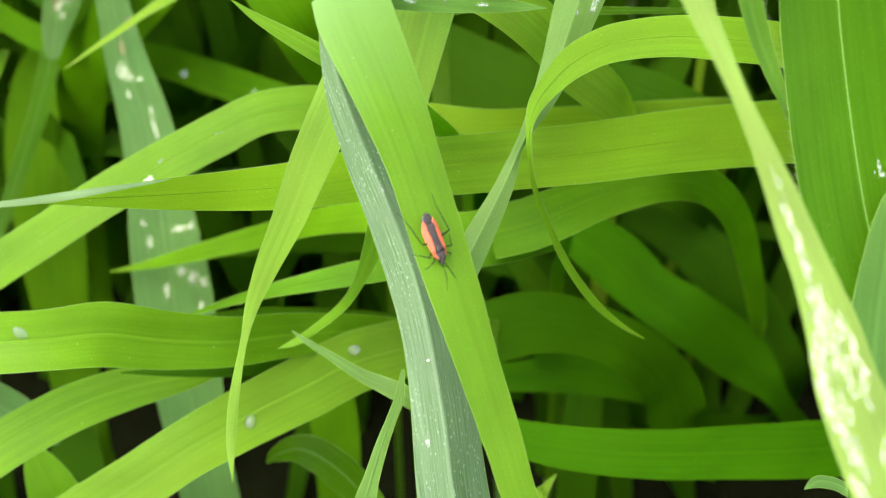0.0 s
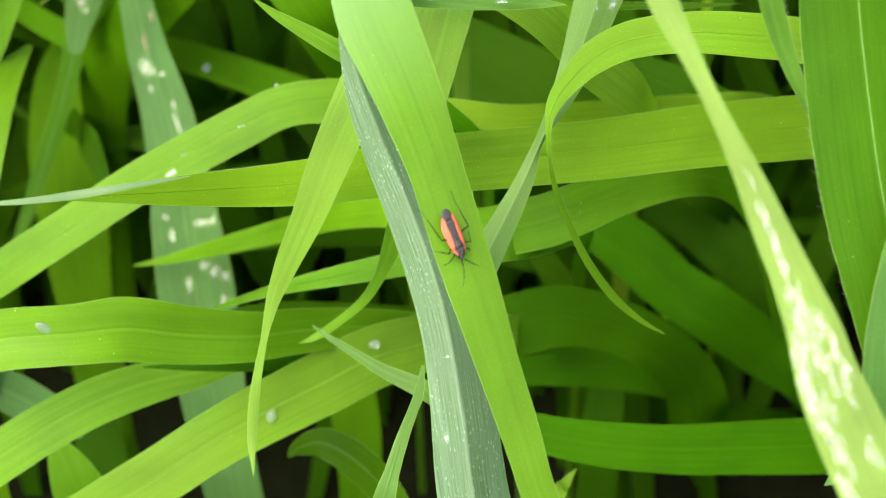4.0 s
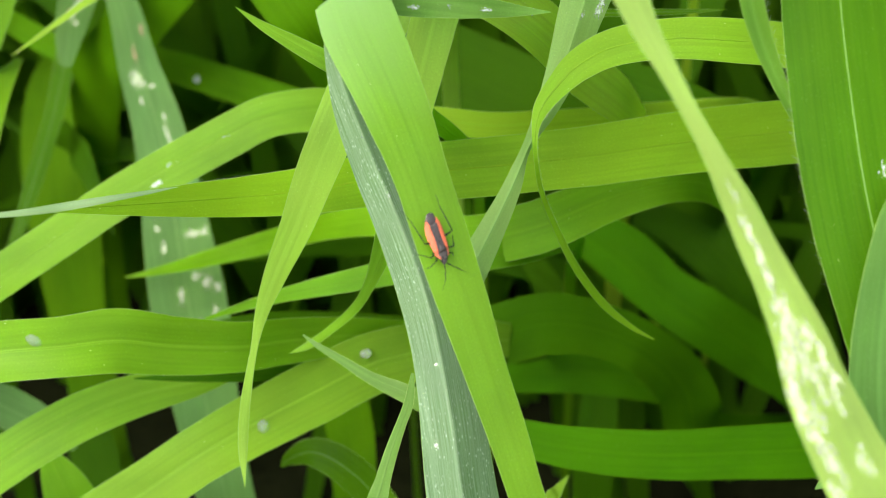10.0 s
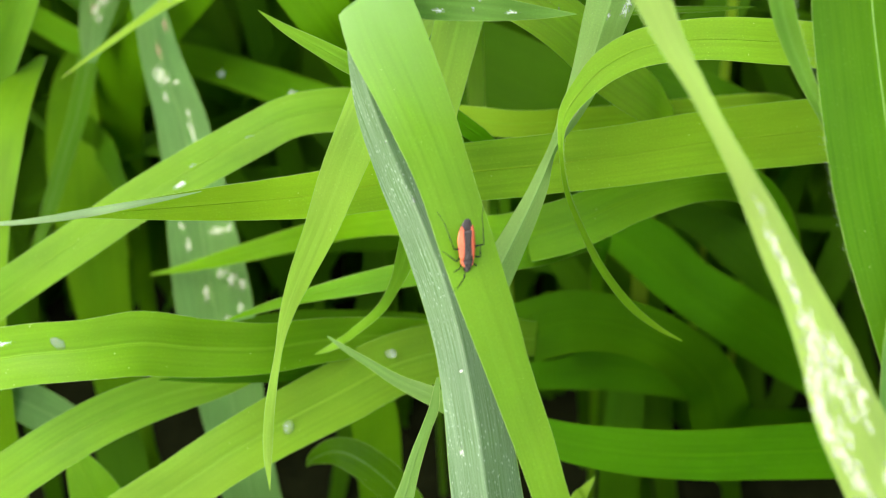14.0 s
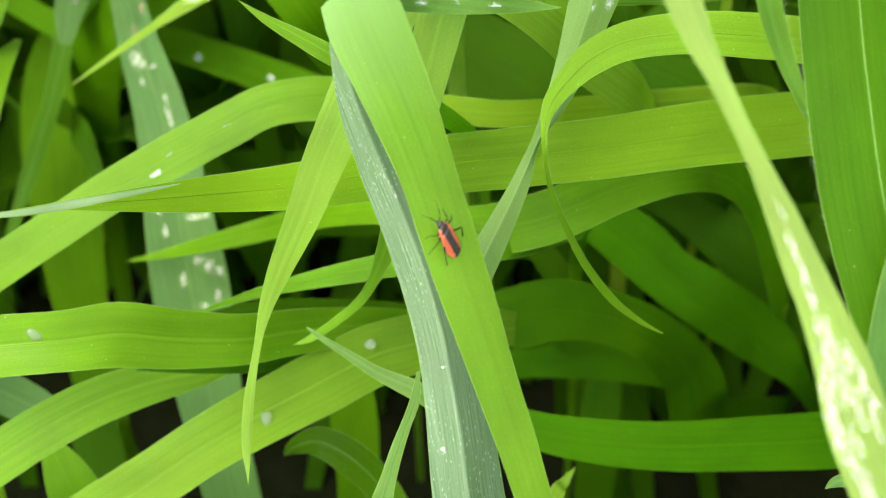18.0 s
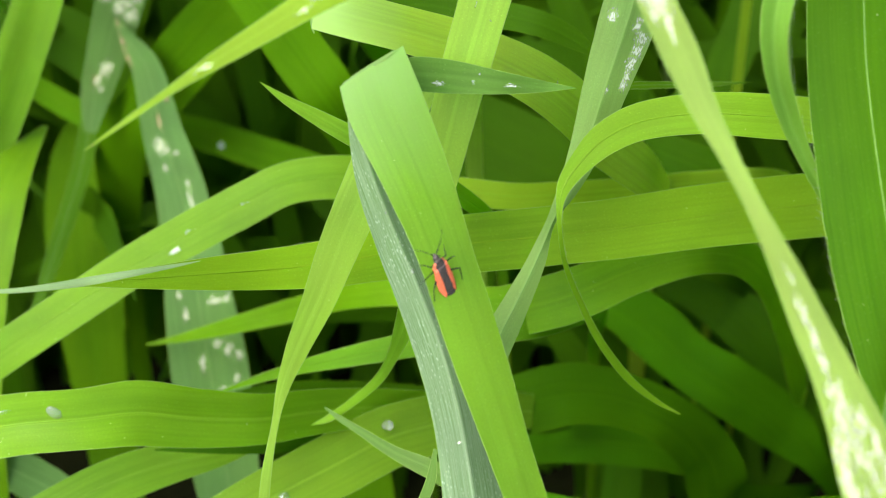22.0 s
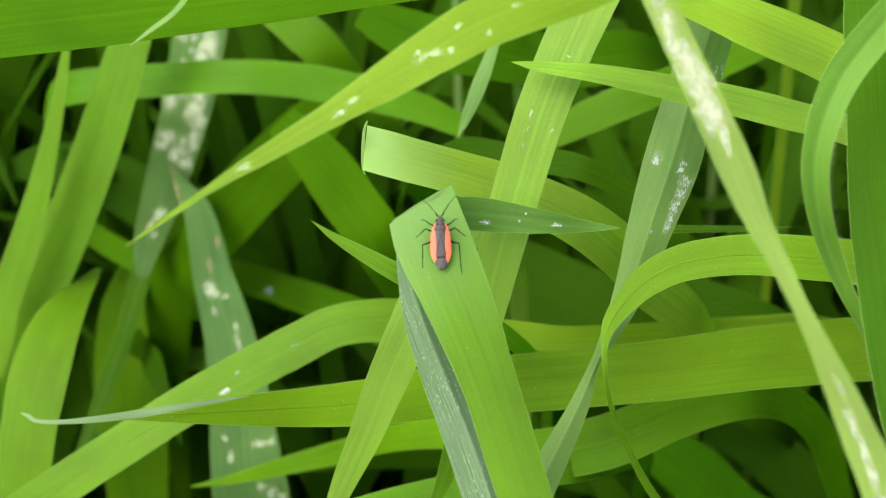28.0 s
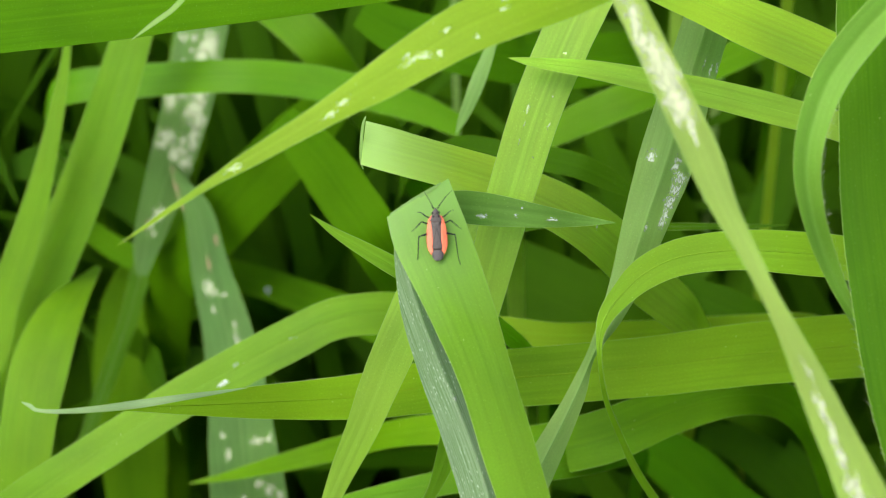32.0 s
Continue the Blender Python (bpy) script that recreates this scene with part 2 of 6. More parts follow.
YELLOW_LIGHT = (1.75, 1.75, 0.25)
GREY_LIGHT = (1.3, 1.5, 0.7)
MATS = {
    "fresh": leaf_material("fresh_leaf", (0.197, 0.405, 0.018), (0.245, 0.45, 0.045), YELLOW_LIGHT, rough=0.45, ribs=0.14, specks=0.7, fineness=4.0, keel=0.7),
    "soft": leaf_material("soft_green_leaf", (0.232, 0.44, 0.0156), (0.29, 0.49, 0.0358), YELLOW_LIGHT, rough=0.42, ribs=0.10, specks=0.6, fineness=4.0, gloss=0.22, keel=0.45),
    "creased": leaf_material("creased_bright_leaf", (0.212, 0.418, 0.022), (0.26, 0.46, 0.05), YELLOW_LIGHT, rough=0.4, ribs=0.28, specks=0.5, fineness=3.0, gloss=0.26, sheen=(8, 34, (0.285, 0.47, 0.15)), keel=0.2),
    "lush": leaf_material("lush_leaf", (0.175, 0.395, 0.0039), (0.23, 0.44, 0.013), YELLOW_LIGHT, rough=0.5, ribs=0.16, specks=0.7, fineness=4.0, keel=0.45),
    "bright": leaf_material("bright_leaf", (0.225, 0.43, 0.0104), (0.275, 0.48, 0.026), YELLOW_LIGHT, rough=0.5, ribs=0.14, specks=0.5, keel=0.45),
    "lime": leaf_material("lime_leaf", (0.25, 0.46, 0.05), (0.32, 0.50, 0.09), YELLOW_LIGHT, rough=0.45, ribs=0.16, specks=0.7, keel=0.45),
    "yellow": leaf_material("yellow_green_leaf", (0.122, 0.33, 0.001), (0.18, 0.38, 0.005), YELLOW_LIGHT, rough=0.5, ribs=0.12, specks=0.5, keel=0.45),
    "ribbed": leaf_material("ribbed_leaf", (0.067, 0.208, 0.002), (0.115, 0.27, 0.009), YELLOW_LIGHT, ribs=0.5, specks=0.6, gloss=0.09),
    "glaucous": leaf_material("grey_green_leaf", (0.14, 0.28, 0.095), (0.45, 0.57, 0.41), GREY_LIGHT, rough=0.34, gloss=0.45, ribs=0.85, specks=0.6, fineness=8.0, run=0.07, keel=0.3, glints=0.75),
    "bluish": leaf_material("bluish_ribbed_leaf", (0.115, 0.30, 0.042), (0.20, 0.40, 0.10), GREY_LIGHT, rough=0.42, ribs=0.45, specks=0.5, fineness=5.0),
    "silver": leaf_material("silvery_leaf", (0.36, 0.53, 0.27), (0.42, 0.58, 0.34), GREY_LIGHT, rough=0.4, ribs=0.2),
    "pale": leaf_material("pale_smooth_leaf", (0.27, 0.47, 0.12), (0.33, 0.53, 0.17), GREY_LIGHT, rough=0.45, ribs=0.2, specks=0.3),
    "glaucdark": leaf_material("grey_green_underside", (0.145, 0.31, 0.045), (0.18, 0.35, 0.07), YELLOW_LIGHT, rough=0.5, specks=0.3),
    # deep, mid and dim: shaded copies of the green, thicket shade in the colour
    "deep": leaf_material("shaded_deep_leaf", (0.047, 0.155, 0.0005), (0.070, 0.19, 0.001), YELLOW_LIGHT, rough=0.65, gloss=0.08),
    "mid": leaf_material("shaded_mid_leaf", (0.064, 0.222, 0.0004), (0.088, 0.26, 0.001), YELLOW_LIGHT, rough=0.65, ribs=0.25, gloss=0.06),
    "dim": leaf_material("shaded_dim_leaf", (0.088, 0.245, 0.0004), (0.112, 0.28, 0.001), YELLOW_LIGHT, rough=0.65, ribs=0.2, gloss=0.06),
    "dull": leaf_material("dull_grey_green_leaf", (0.15, 0.30, 0.05), (0.20, 0.36, 0.085), GREY_LIGHT, rough=0.45, ribs=0.25, specks=0.2),
    # lit copy of the yellow-green leaf, daylight put into its base colour
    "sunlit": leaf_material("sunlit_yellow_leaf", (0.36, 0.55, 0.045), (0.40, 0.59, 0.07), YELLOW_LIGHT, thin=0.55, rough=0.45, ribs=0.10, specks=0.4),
    "tender": leaf_material("tender_leaf", (0.35, 0.62, 0.06), (0.39, 0.65, 0.09), GREY_LIGHT, thin=0.5, rough=0.42, ribs=0.12, specks=0.4, keel=0.5),
    "vivid": leaf_material("vivid_green_leaf", (0.185, 0.42, 0.006), (0.25, 0.47, 0.03), YELLOW_LIGHT, rough=0.42, ribs=0.22, specks=0.9, fineness=3.0, gloss=0.22, keel=1.6),
    "keeled": leaf_material("keeled_leaf", (0.208, 0.42, 0.018), (0.255, 0.47, 0.045), YELLOW_LIGHT, rough=0.45, ribs=0.16, specks=0.7, fineness=3.5, keel=1.5),
    "hairy": leaf_material("soft_hairy_leaf", (0.195, 0.395, 0.045), (0.26, 0.46, 0.10), YELLOW_LIGHT, rough=0.5, ribs=0.3, specks=0.5, fineness=4.0),
    "sheened": leaf_material("pale_yellow_leaf", (0.33, 0.55, 0.0358), (0.37, 0.58, 0.0585), YELLOW_LIGHT, rough=0.42, ribs=0.08, specks=0.4, gloss=0.25, sheen=(0, 22, (0.46, 0.64, 0.24))),
    "fair": leaf_material("fair_green_leaf", (0.318, 0.56, 0.0748), (0.39, 0.59, 0.0975), YELLOW_LIGHT, rough=0.42, ribs=0.12, specks=0.6, gloss=0.22),
    "olive": leaf_material("olive_leaf", (0.246, 0.435, 0.0182), (0.31, 0.47, 0.0358), YELLOW_LIGHT, rough=0.5, ribs=0.14, specks=0.6, keel=0.45),
    "spotted": leaf_material("spotted_leaf", (0.14, 0.32, 0.07), (0.20, 0.38, 0.11), GREY_LIGHT, rough=0.55),
    "mined": leaf_material("mined_leaf", (0.31, 0.46, 0.095), (0.36, 0.50, 0.14), YELLOW_LIGHT, ribs=0.15, keel=0.3),
}
PALE_RIB = leaf_material("grey_midrib", (0.17, 0.35, 0.06), (0.22, 0.40, 0.09), GREY_LIGHT, thin=0.1)
# darker copy for the edges of shaded leaves, shade put into the colour
SHADED_MARGIN = leaf_material("shaded_margin", (0.08, 0.20, 0.002), (0.10, 0.23, 0.004), YELLOW_LIGHT, rough=0.65, gloss=0.08, thin=0.1)
MARGIN = plain_material("leaf_margin", (0.30, 0.48, 0.08), 0.5, (0.24, 0.43, 0.05), 800)
HAIR = plain_material("leaf_hair", (0.60, 0.70, 0.42), 0.6)


def patch_material(name, base, other, cover=0.5, grain=2.2, soft=0.28, full=0.92):
    """Dried leaf skin with a ragged rim, through which the green shows (first map: 1 in the middle, 0 at the rim; second: millimetres)."""
    m = Nodes(name)
    rim = m.node("ShaderNodeUVMap")
    rim.uv_map = "rim"
    span = m.node("ShaderNodeSeparateXYZ")
    m.link(rim.outputs[0], span.inputs[0])
    uv = m.node("ShaderNodeUVMap")
    uv.uv_map = "grain"
    long = m.node("ShaderNodeMapping")
    long.inputs["Scale"].default_value = (grain, grain * 0.4, 1)
    m.link(uv.outputs[0], long.inputs[0])
    eaten = m.node("ShaderNodeTexNoise", Scale=1.0, Detail=4.0, Roughness=0.65)
    m.link(long.outputs[0], eaten.inputs["Vector"])
    fine = m.node("ShaderNodeTexNoise", Scale=5.0, Detail=3.0)
    m.link(long.outputs[0], fine.inputs["Vector"])
    m.link(m.mix(fine.outputs[0], base, other), m.bsdf.inputs["Base Color"])
    m.bsdf.inputs["Roughness"].default_value = 0.7
    clear = m.node("ShaderNodeBsdfTransparent")
    both = m.node("ShaderNodeMixShader")
    worn = m.math("ADD", m.math("MULTIPLY", span.outputs[0], 0.55), m.math("MULTIPLY", m.math("SUBTRACT", eaten.outputs[0], 0.5), 2.2))
    m.link(m.ramp(worn, [(cover + 0.06 - soft, (0, 0, 0)), (cover + 0.06, (full, full, full))]), both.inputs[0])
    m.link(clear.outputs[0], both.inputs[1])
    m.link(m.bsdf.outputs[0], both.inputs[2])
    m.link(both.outputs[0], m.out.inputs["Surface"])
    return m.mat


FLECK = patch_material("faint_fleck", (0.52, 0.63, 0.34), (0.38, 0.54, 0.16), 0.44, 3.4)
BLOTCH = patch_material("dry_blotch", (0.64, 0.69, 0.58), (0.42, 0.54, 0.30), 0.40, 3.2)
CREAM = patch_material("cream_blotch", (0.52, 0.57, 0.38), (0.34, 0.46, 0.20), 0.36, 1.6)
MINE = patch_material("mined_blotch", (0.50, 0.54, 0.36), (0.44, 0.51, 0.26), 0.44, 1.15, 0.75, 0.8)
BROWN = patch_material("brown_scorch", (0.40, 0.28, 0.14), (0.26, 0.24, 0.09), 0.40, 1.6)


def ground_material():
    """Soil here, its colour near black to carry the grass's shade, unbroken meadow green farther off."""
    m = Nodes("soil_and_meadow")
    tex = m.node("ShaderNodeTexCoord")
    grain = m.node("ShaderNodeTexNoise", Scale=120.0, Detail=6.0)
    m.link(tex.outputs["Object"], grain.inputs["Vector"])
    tufts = m.node("ShaderNodeTexNoise", Scale=9.0, Detail=6.0)
    m.link(tex.outputs["Object"], tufts.inputs["Vector"])
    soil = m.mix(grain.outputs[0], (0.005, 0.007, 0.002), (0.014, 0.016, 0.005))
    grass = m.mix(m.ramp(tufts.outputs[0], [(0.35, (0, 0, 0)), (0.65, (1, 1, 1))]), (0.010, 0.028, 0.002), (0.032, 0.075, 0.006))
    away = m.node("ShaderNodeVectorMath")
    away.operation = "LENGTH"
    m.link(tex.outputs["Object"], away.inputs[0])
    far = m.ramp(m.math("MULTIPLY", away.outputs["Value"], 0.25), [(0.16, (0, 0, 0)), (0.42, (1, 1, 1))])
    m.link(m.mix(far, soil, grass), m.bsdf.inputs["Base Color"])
    m.bsdf.inputs["Roughness"].default_value = 1.0
    m.bsdf.inputs["Specular IOR Level"].default_value = 0.03
    rise = m.node("ShaderNodeBump", Strength=0.8, Distance=0.004)
    m.link(grain.outputs[0], rise.inputs["Height"])
    m.link(rise.outputs[0], m.bsdf.inputs["Normal"])
    return m.mat


SOIL = ground_material()
BLACK = plain_material("black_chitin", (0.006, 0.006, 0.006), 0.45, (0.012, 0.011, 0.011), 3000, Specular_IOR_Level=0.2)
WINGBLACK = plain_material("dull_black_wing", (0.060, 0.048, 0.042), 0.5, (0.085, 0.068, 0.060), 2500)
MEMBRANE = plain_material("smoky_membrane", (0.065, 0.052, 0.048), 0.32, (0.07, 0.06, 0.055), 1500)
RED = plain_material("orange_red_wing", (0.86, 0.20, 0.095), 0.42, (0.78, 0.15, 0.065), 2200)
WATER = plain_material("water", (0.86, 0.95, 0.74), 0.10, (0.86, 0.95, 0.74), 100, 0.0, Transmission_Weight=0.9, IOR=1.33)

# ---- ground ----
bm = bmesh.new()
bmesh.ops.create_grid(bm, x_segments=60, y_segments=60, size=0.9)
for v in bm.verts:
    v.co.z = 0.012 * noise.noise(v.co * 9) + 0.004 * noise.noise(v.co * 40)
ring = [v for v in bm.verts if v.is_boundary]
for v in ring:
    v.co.z = 0.0
bm.faces.ensure_lookup_table()
out = bmesh.ops.extrude_edge_only(bm, edges=[e for e in bm.edges if e.is_boundary])
for v in [g for g in out["geom"] if isinstance(g, bmesh.types.BMVert)]:
    v.co = Vector((v.co.x * 900, v.co.y * 900, 0))
me = bpy.data.meshes.new("ground")
bm.to_mesh(me)
bm.free()
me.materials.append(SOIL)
tagged(new("ground", me), "soil under dense grass, coloured near-black for the shade", "ground", kind="structure")

# ---- things ----
TOWARDS = Vector((0, -math.cos(radians(40)), math.sin(radians(40))))  # the open side, to which the leaves turn their faces


def part(name, bm, material, parent=None, label=""):
    mesh = bpy.data.meshes.new(name)
    bm.to_mesh(mesh)
    bm.free()
    for p in mesh.polygons:
        p.use_smooth = True
    mesh.materials.append(material)
    ob = new(name, mesh)
    ob.parent = parent
    if label:
        tagged(ob, label)
    return ob


def glide(rows, steps):
    """Rows run smoothly from one to the next (Catmull-Rom)."""
    rows = np.array(rows, float)
    pad = np.vstack([2 * rows[0] - rows[1], rows, 2 * rows[-1] - rows[-2]])
    out = []
    for i in range(1, len(pad) - 2):
        a, b, c, d = pad[i - 1:i + 3]
        for k in range(steps):
            t = k / steps
            out.append(0.5 * (2 * b + (c - a) * t + (2 * a - 5 * b + 4 * c - d) * t * t + (3 * b - a - 3 * c + d) * t ** 3))
    out.append(pad[-2])
    return np.array(out)


def ribbon(bm, rows, fold=0.12, wave=0.0, steps=5, thick=0.12, seed=0.0):
    """One blade along rows of (x, y, z, width, turn), millimetres and degrees: a shallow V with a rib, thin edges and two faces.
    Returns its stations (middle, side, normal, half width, way along)."""
    layer = bm.loops.layers.uv.verify()
    along = bm.loops.layers.uv.get("along") or bm.loops.layers.uv.new("along")
    layer = bm.loops.layers.uv[0]
    mm = 0.001
    st = []
    run = 0.0
    pts = glide(rows, steps)
    mids = [Vector(p[:3]) * mm for p in pts]
    for i, p in enumerate(pts):
        tan = (mids[min(i + 1, len(mids) - 1)] - mids[max(i - 1, 0)]).normalized()
        side = tan.cross(TOWARDS)
        side = side.normalized() if side.length > 0.05 else (st[-1][1] if st else Vector((1, 0, 0)))
        nor = side.cross(tan).normalized()
        turn = Matrix.Rotation(radians(p[4]), 3, tan)
        side, nor = turn @ side, turn @ nor
        if i:
            run += (mids[i] - mids[i - 1]).length
        st.append((mids[i], side, nor, max(p[3], 0.06) * 0.5 * mm, run))
    across = (-1, -0.72, -0.4, -0.08, 0, 0.08, 0.4, 0.72, 1)
    top, low = [], []
    for n, (mid, side, nor, half, run) in enumerate(st):
        a_row, b_row = [], []
        for a in across:
            w = half * a
            lift = fold * (abs(a) - 0.5) * half + 0.10 * half * (0.5 - a * a)
            lift += wave * mm * a * abs(a) * noise.noise(Vector((run * 70, a * 0.6 + seed, seed))) * (1 if half > 0.001 else 0)
            edge = 1 + 0.012 * noise.noise(Vector((run * 260, seed + a, 0)))
            t = thick * mm * (1.0 - 0.75 * a * a) * min(1, half / 0.0015)
            if abs(a) < 0.01:
                t *= 1.9
            c = mid + side * w * edge + nor * lift
            a_row.append(bm.verts.new(c + nor * t * 0.5))
            b_row.append(bm.verts.new(c - nor * t * 0.5))
        top.append(a_row)
        low.append(b_row)

    def quad(vs, uvs):
        face = bm.faces.new(vs)
        for loop, uv in zip(face.loops, uvs):
            loop[layer].uv = uv
            loop[along].uv = (uv[0], uv[1] - seed * 37)

    last = len(across) - 1
    for n in range(len(st) - 1):
        h0, h1, r0, r1 = st[n][3] * 1000, st[n + 1][3] * 1000, st[n][4] * 1000 + seed * 37, st[n + 1][4] * 1000 + seed * 37
        for k in range(last):
            a, b = across[k], across[k + 1]
            uvs = ((a * h0, r0), (b * h0, r0), (b * h1, r1), (a * h1, r1))
            quad((top[n][k], top[n][k + 1], top[n + 1][k + 1], top[n + 1][k]), uvs)
            quad((low[n][k + 1], low[n][k], low[n + 1][k], low[n + 1][k + 1]), (uvs[1], uvs[0], uvs[3], uvs[2]))
        for k in (0, last):
            a = across[k]
            vs = (top[n][k], top[n + 1][k], low[n + 1][k], low[n][k])
            quad(vs if k == 0 else vs[::-1], ((a * h0, r0), (a * h1, r1), (a * h1, r1), (a * h0, r0)))
    for pair in (0, last):
        for n in range(len(st) - 1):
            for row in (top, low):
                bm.edges.get((row[n][pair], row[n + 1][pair])).smooth = False
    return st


leaves, stations = {}, {}


def leaf(kind, label, rows, fold=0.12, wave=0.25, parent=None, rib=0.5, note=""):
    """A grass leaf from its tip to its root: blade and midrib under one empty at the root."""
    seed = len(leaves) * 1.37
    if parent:
        ob, root = parent, parent.location.copy()
    else:
        ob = tagged(new("grass_leaf"), label, "grass leaf", "grass leaves")
        root = Vector(rows[-1][:3]) * 0.001
        ob.location = root
    bm = bmesh.new()
    st = ribbon(bm, rows, fold, wave, seed=seed)
    for v in bm.verts:
        v.co -= root
    blade = part((note or "folded_tip") if parent else "blade", bm, MATS[kind], ob, label if parent else "")
    # the midrib, a fine raised cord along the upper face
    bm = bmesh.new()
    layer = bm.loops.layers.uv.verify()
    loops = []
    for mid, side, nor, half, run in st:
        r = min(0.00020, half * 0.10) * rib
        c = mid + nor * (0.05 * half - fold * 0.5 * half + min(0.00011, half * 0.08)) - root
        loops.append(([bm.verts.new(c + side * r * math.cos(g) + nor * r * 0.3 * math.sin(g)) for g in np.linspace(0, math.tau, 7)[:-1]], run * 1000))
    for (a, ra), (b, rb) in zip(loops, loops[1:]):
        for k in range(6):
            face = bm.faces.new((a[k], a[(k + 1) % 6], b[(k + 1) % 6], b[k]))
            for loop, uv in zip(face.loops, ((k * 0.1, ra), (k * 0.1, ra), (k * 0.1, rb), (k * 0.1, rb))):
                loop[layer].uv = uv
    part("midrib", bm, PALE_RIB if kind in ("ribbed", "spotted") else MATS[kind], ob)
    # the slightly thickened margins, pale, with shade in their colour on the shaded greens
    for edge in (-1, 1):
        bm = bmesh.new()
        prev = None
        for n, (mid, side, nor, half, run) in enumerate(st):
            r = min(0.00004, half * 0.05)
            c = blade.data.vertices[(n * 9 + (0 if edge < 0 else 8)) * 2].co.lerp(blade.data.vertices[(n * 9 + (0 if edge < 0 else 8)) * 2 + 1].co, 0.5)
            ring = [bm.verts.new(c + side * r * math.cos(g) + nor * r * math.sin(g)) for g in (0, math.pi / 2, math.pi, math.pi * 1.5)]
            if prev:
                for k in range(4):
                    bm.faces.new((prev[k], prev[(k + 1) % 4], ring[(k + 1) % 4], ring[k]))
            prev = ring
        part("margin", bm, SHADED_MARGIN if kind in ("deep", "mid", "dim") else MARGIN, ob)
    handle = ob if not parent else blade
    stations[handle.name] = (st, fold, root, ob)
    return handle


def trim(key, a, b, c):
    """Cuts a leaf off along the plane through three places."""
    a, b, c = Vector(a) * 0.001, Vector(b) * 0.001, Vector(c) * 0.001
    ob = leaves[key]
    for piece in ob.children:
        bm = bmesh.new()
        bm.from_mesh(piece.data)
        bmesh.ops.bisect_plane(bm, geom=bm.verts[:] + bm.edges[:] + bm.faces[:], plane_co=a - ob.location, plane_no=(a - c).cross(b - a).normalized(), clear_outer=True)
        bm.to_mesh(piece.data)
        bm.free()


leaves["main"] = leaf("creased", 'broad bright green grass leaf bent over at a crease',
    [(-18.5, 32, 338.1, 11.4, 0), (-15.8, 27.3, 332.4, 12, 0), (-13.5, 22.8, 327.1, 13.1, -4), (-9.8, 17.5, 320.7, 12.2, -14),
     (-6.7, 12.7, 315, 11.8, -24), (-3.2, 6.7, 307.9, 10.9, -32), (0.4, -0.4, 299.4, 11, -34), (3.7, -7, 291.6, 10.1, -34),
     (7.7, -13.2, 280.7, 8.6, -32), (11.3, -18.3, 271.1, 7.7, -30), (14.4, -23, 262.1, 6.8, -25), (19.8, -28.1, 245.5, 6.3, -20),
     (31.5, -31.5, 189, 5, 0), (35.5, -19.5, 94.5, 2.5, 0), (37.5, -15.5, -2, 2.5, 0)], fold=0.06, rib=0.05)
trim("main", (-20.62, 25.24, 329.49), (-11.83, 28.48, 334.16), (-24.79, 66.03, 306.85))
leaves["glauc"] = leaf("glaucous", 'grey-green ribbed grass leaf showing its pale underside',
    [(-19.9, 28.1, 322.9, 0.6, 0), (-18.7, 27.5, 318.7, 3.3, 0), (-15.8, 23.8, 310.8, 6.8, 0), (-11.7, 18.7, 301.3, 8.3, 0),
     (-7.5, 12.4, 293.7, 9.1, 0), (-3.9, 6, 286.2, 9.6, 0), (-1.4, 0.3, 279.4, 9.8, 0), (0.3, -5.3, 272.6, 10.2, 0),
     (1.9, -11.7, 265.1, 11.6, 0), (3.4, -17.2, 255, 12.7, 0), (6.2, -24.1, 239.9, 13.2, 0), (12.8, -32.3, 183.9, 10.5, 0),
     (16.8, -20.3, 92, 5, 0), (18.8, -16.3, -2, 5, 0)], fold=-0.85, rib=0.05)
leaves["hang"] = leaf("lime", 'light green drooping grass leaf with a twisted hanging tip',
    [(-41.3, 10.9, 225.7, 0.1, 0), (-41.7, 16.2, 232.1, 1.9, 0), (-40.8, 20.6, 240.9, 2, 0), (-38.7, 26.1, 250.8, 1.4, 0),
     (-36.8, 29.2, 258, 2.8, 0), (-33.3, 30.9, 267, 4.8, 0), (-28.4, 31.8, 278.5, 6.5, 0), (-24.1, 34.8, 289.1, 7.9, 0),
     (-19.6, 37.3, 299.1, 8.6, 0), (-14.5, 42.2, 308.3, 9.4, 0), (-8.9, 52.8, 314, 8.5, 0), (-0.5, 103.2, 293.6, 6.8, 0),
     (1.6, 157, 239, 5.1, 0), (5.6, 169, 119.5, 3.4, 0), (7.6, 173, -2, 3.4, 0)], rib=0.2)
leaves["L4"] = leaf("fair", 'light green upright grass leaf flecked with pale dots',
    [(-8.3, 29.4, 292.7, 5.7, 0), (-5.5, 33.5, 303.9, 7.3, 0), (-2.1, 38.5, 316.7, 8.3, 0), (1, 42.4, 327.6, 8.8, 0),
     (5, 47.3, 340, 9.1, 0), (9.5, 53.1, 349.7, 9.5, 0), (14.6, 59, 359.3, 10, 0), (20, 68.8, 366.6, 10.2, 0),
     (36.1, 138.1, 398.6, 8.1, 0), (56.1, 278.1, 388.6, 6.1, 0), (60.1, 290.1, 194.3, 4.1, 0), (62.1, 294.1, -2, 4.1, 0)], rib=0.15)
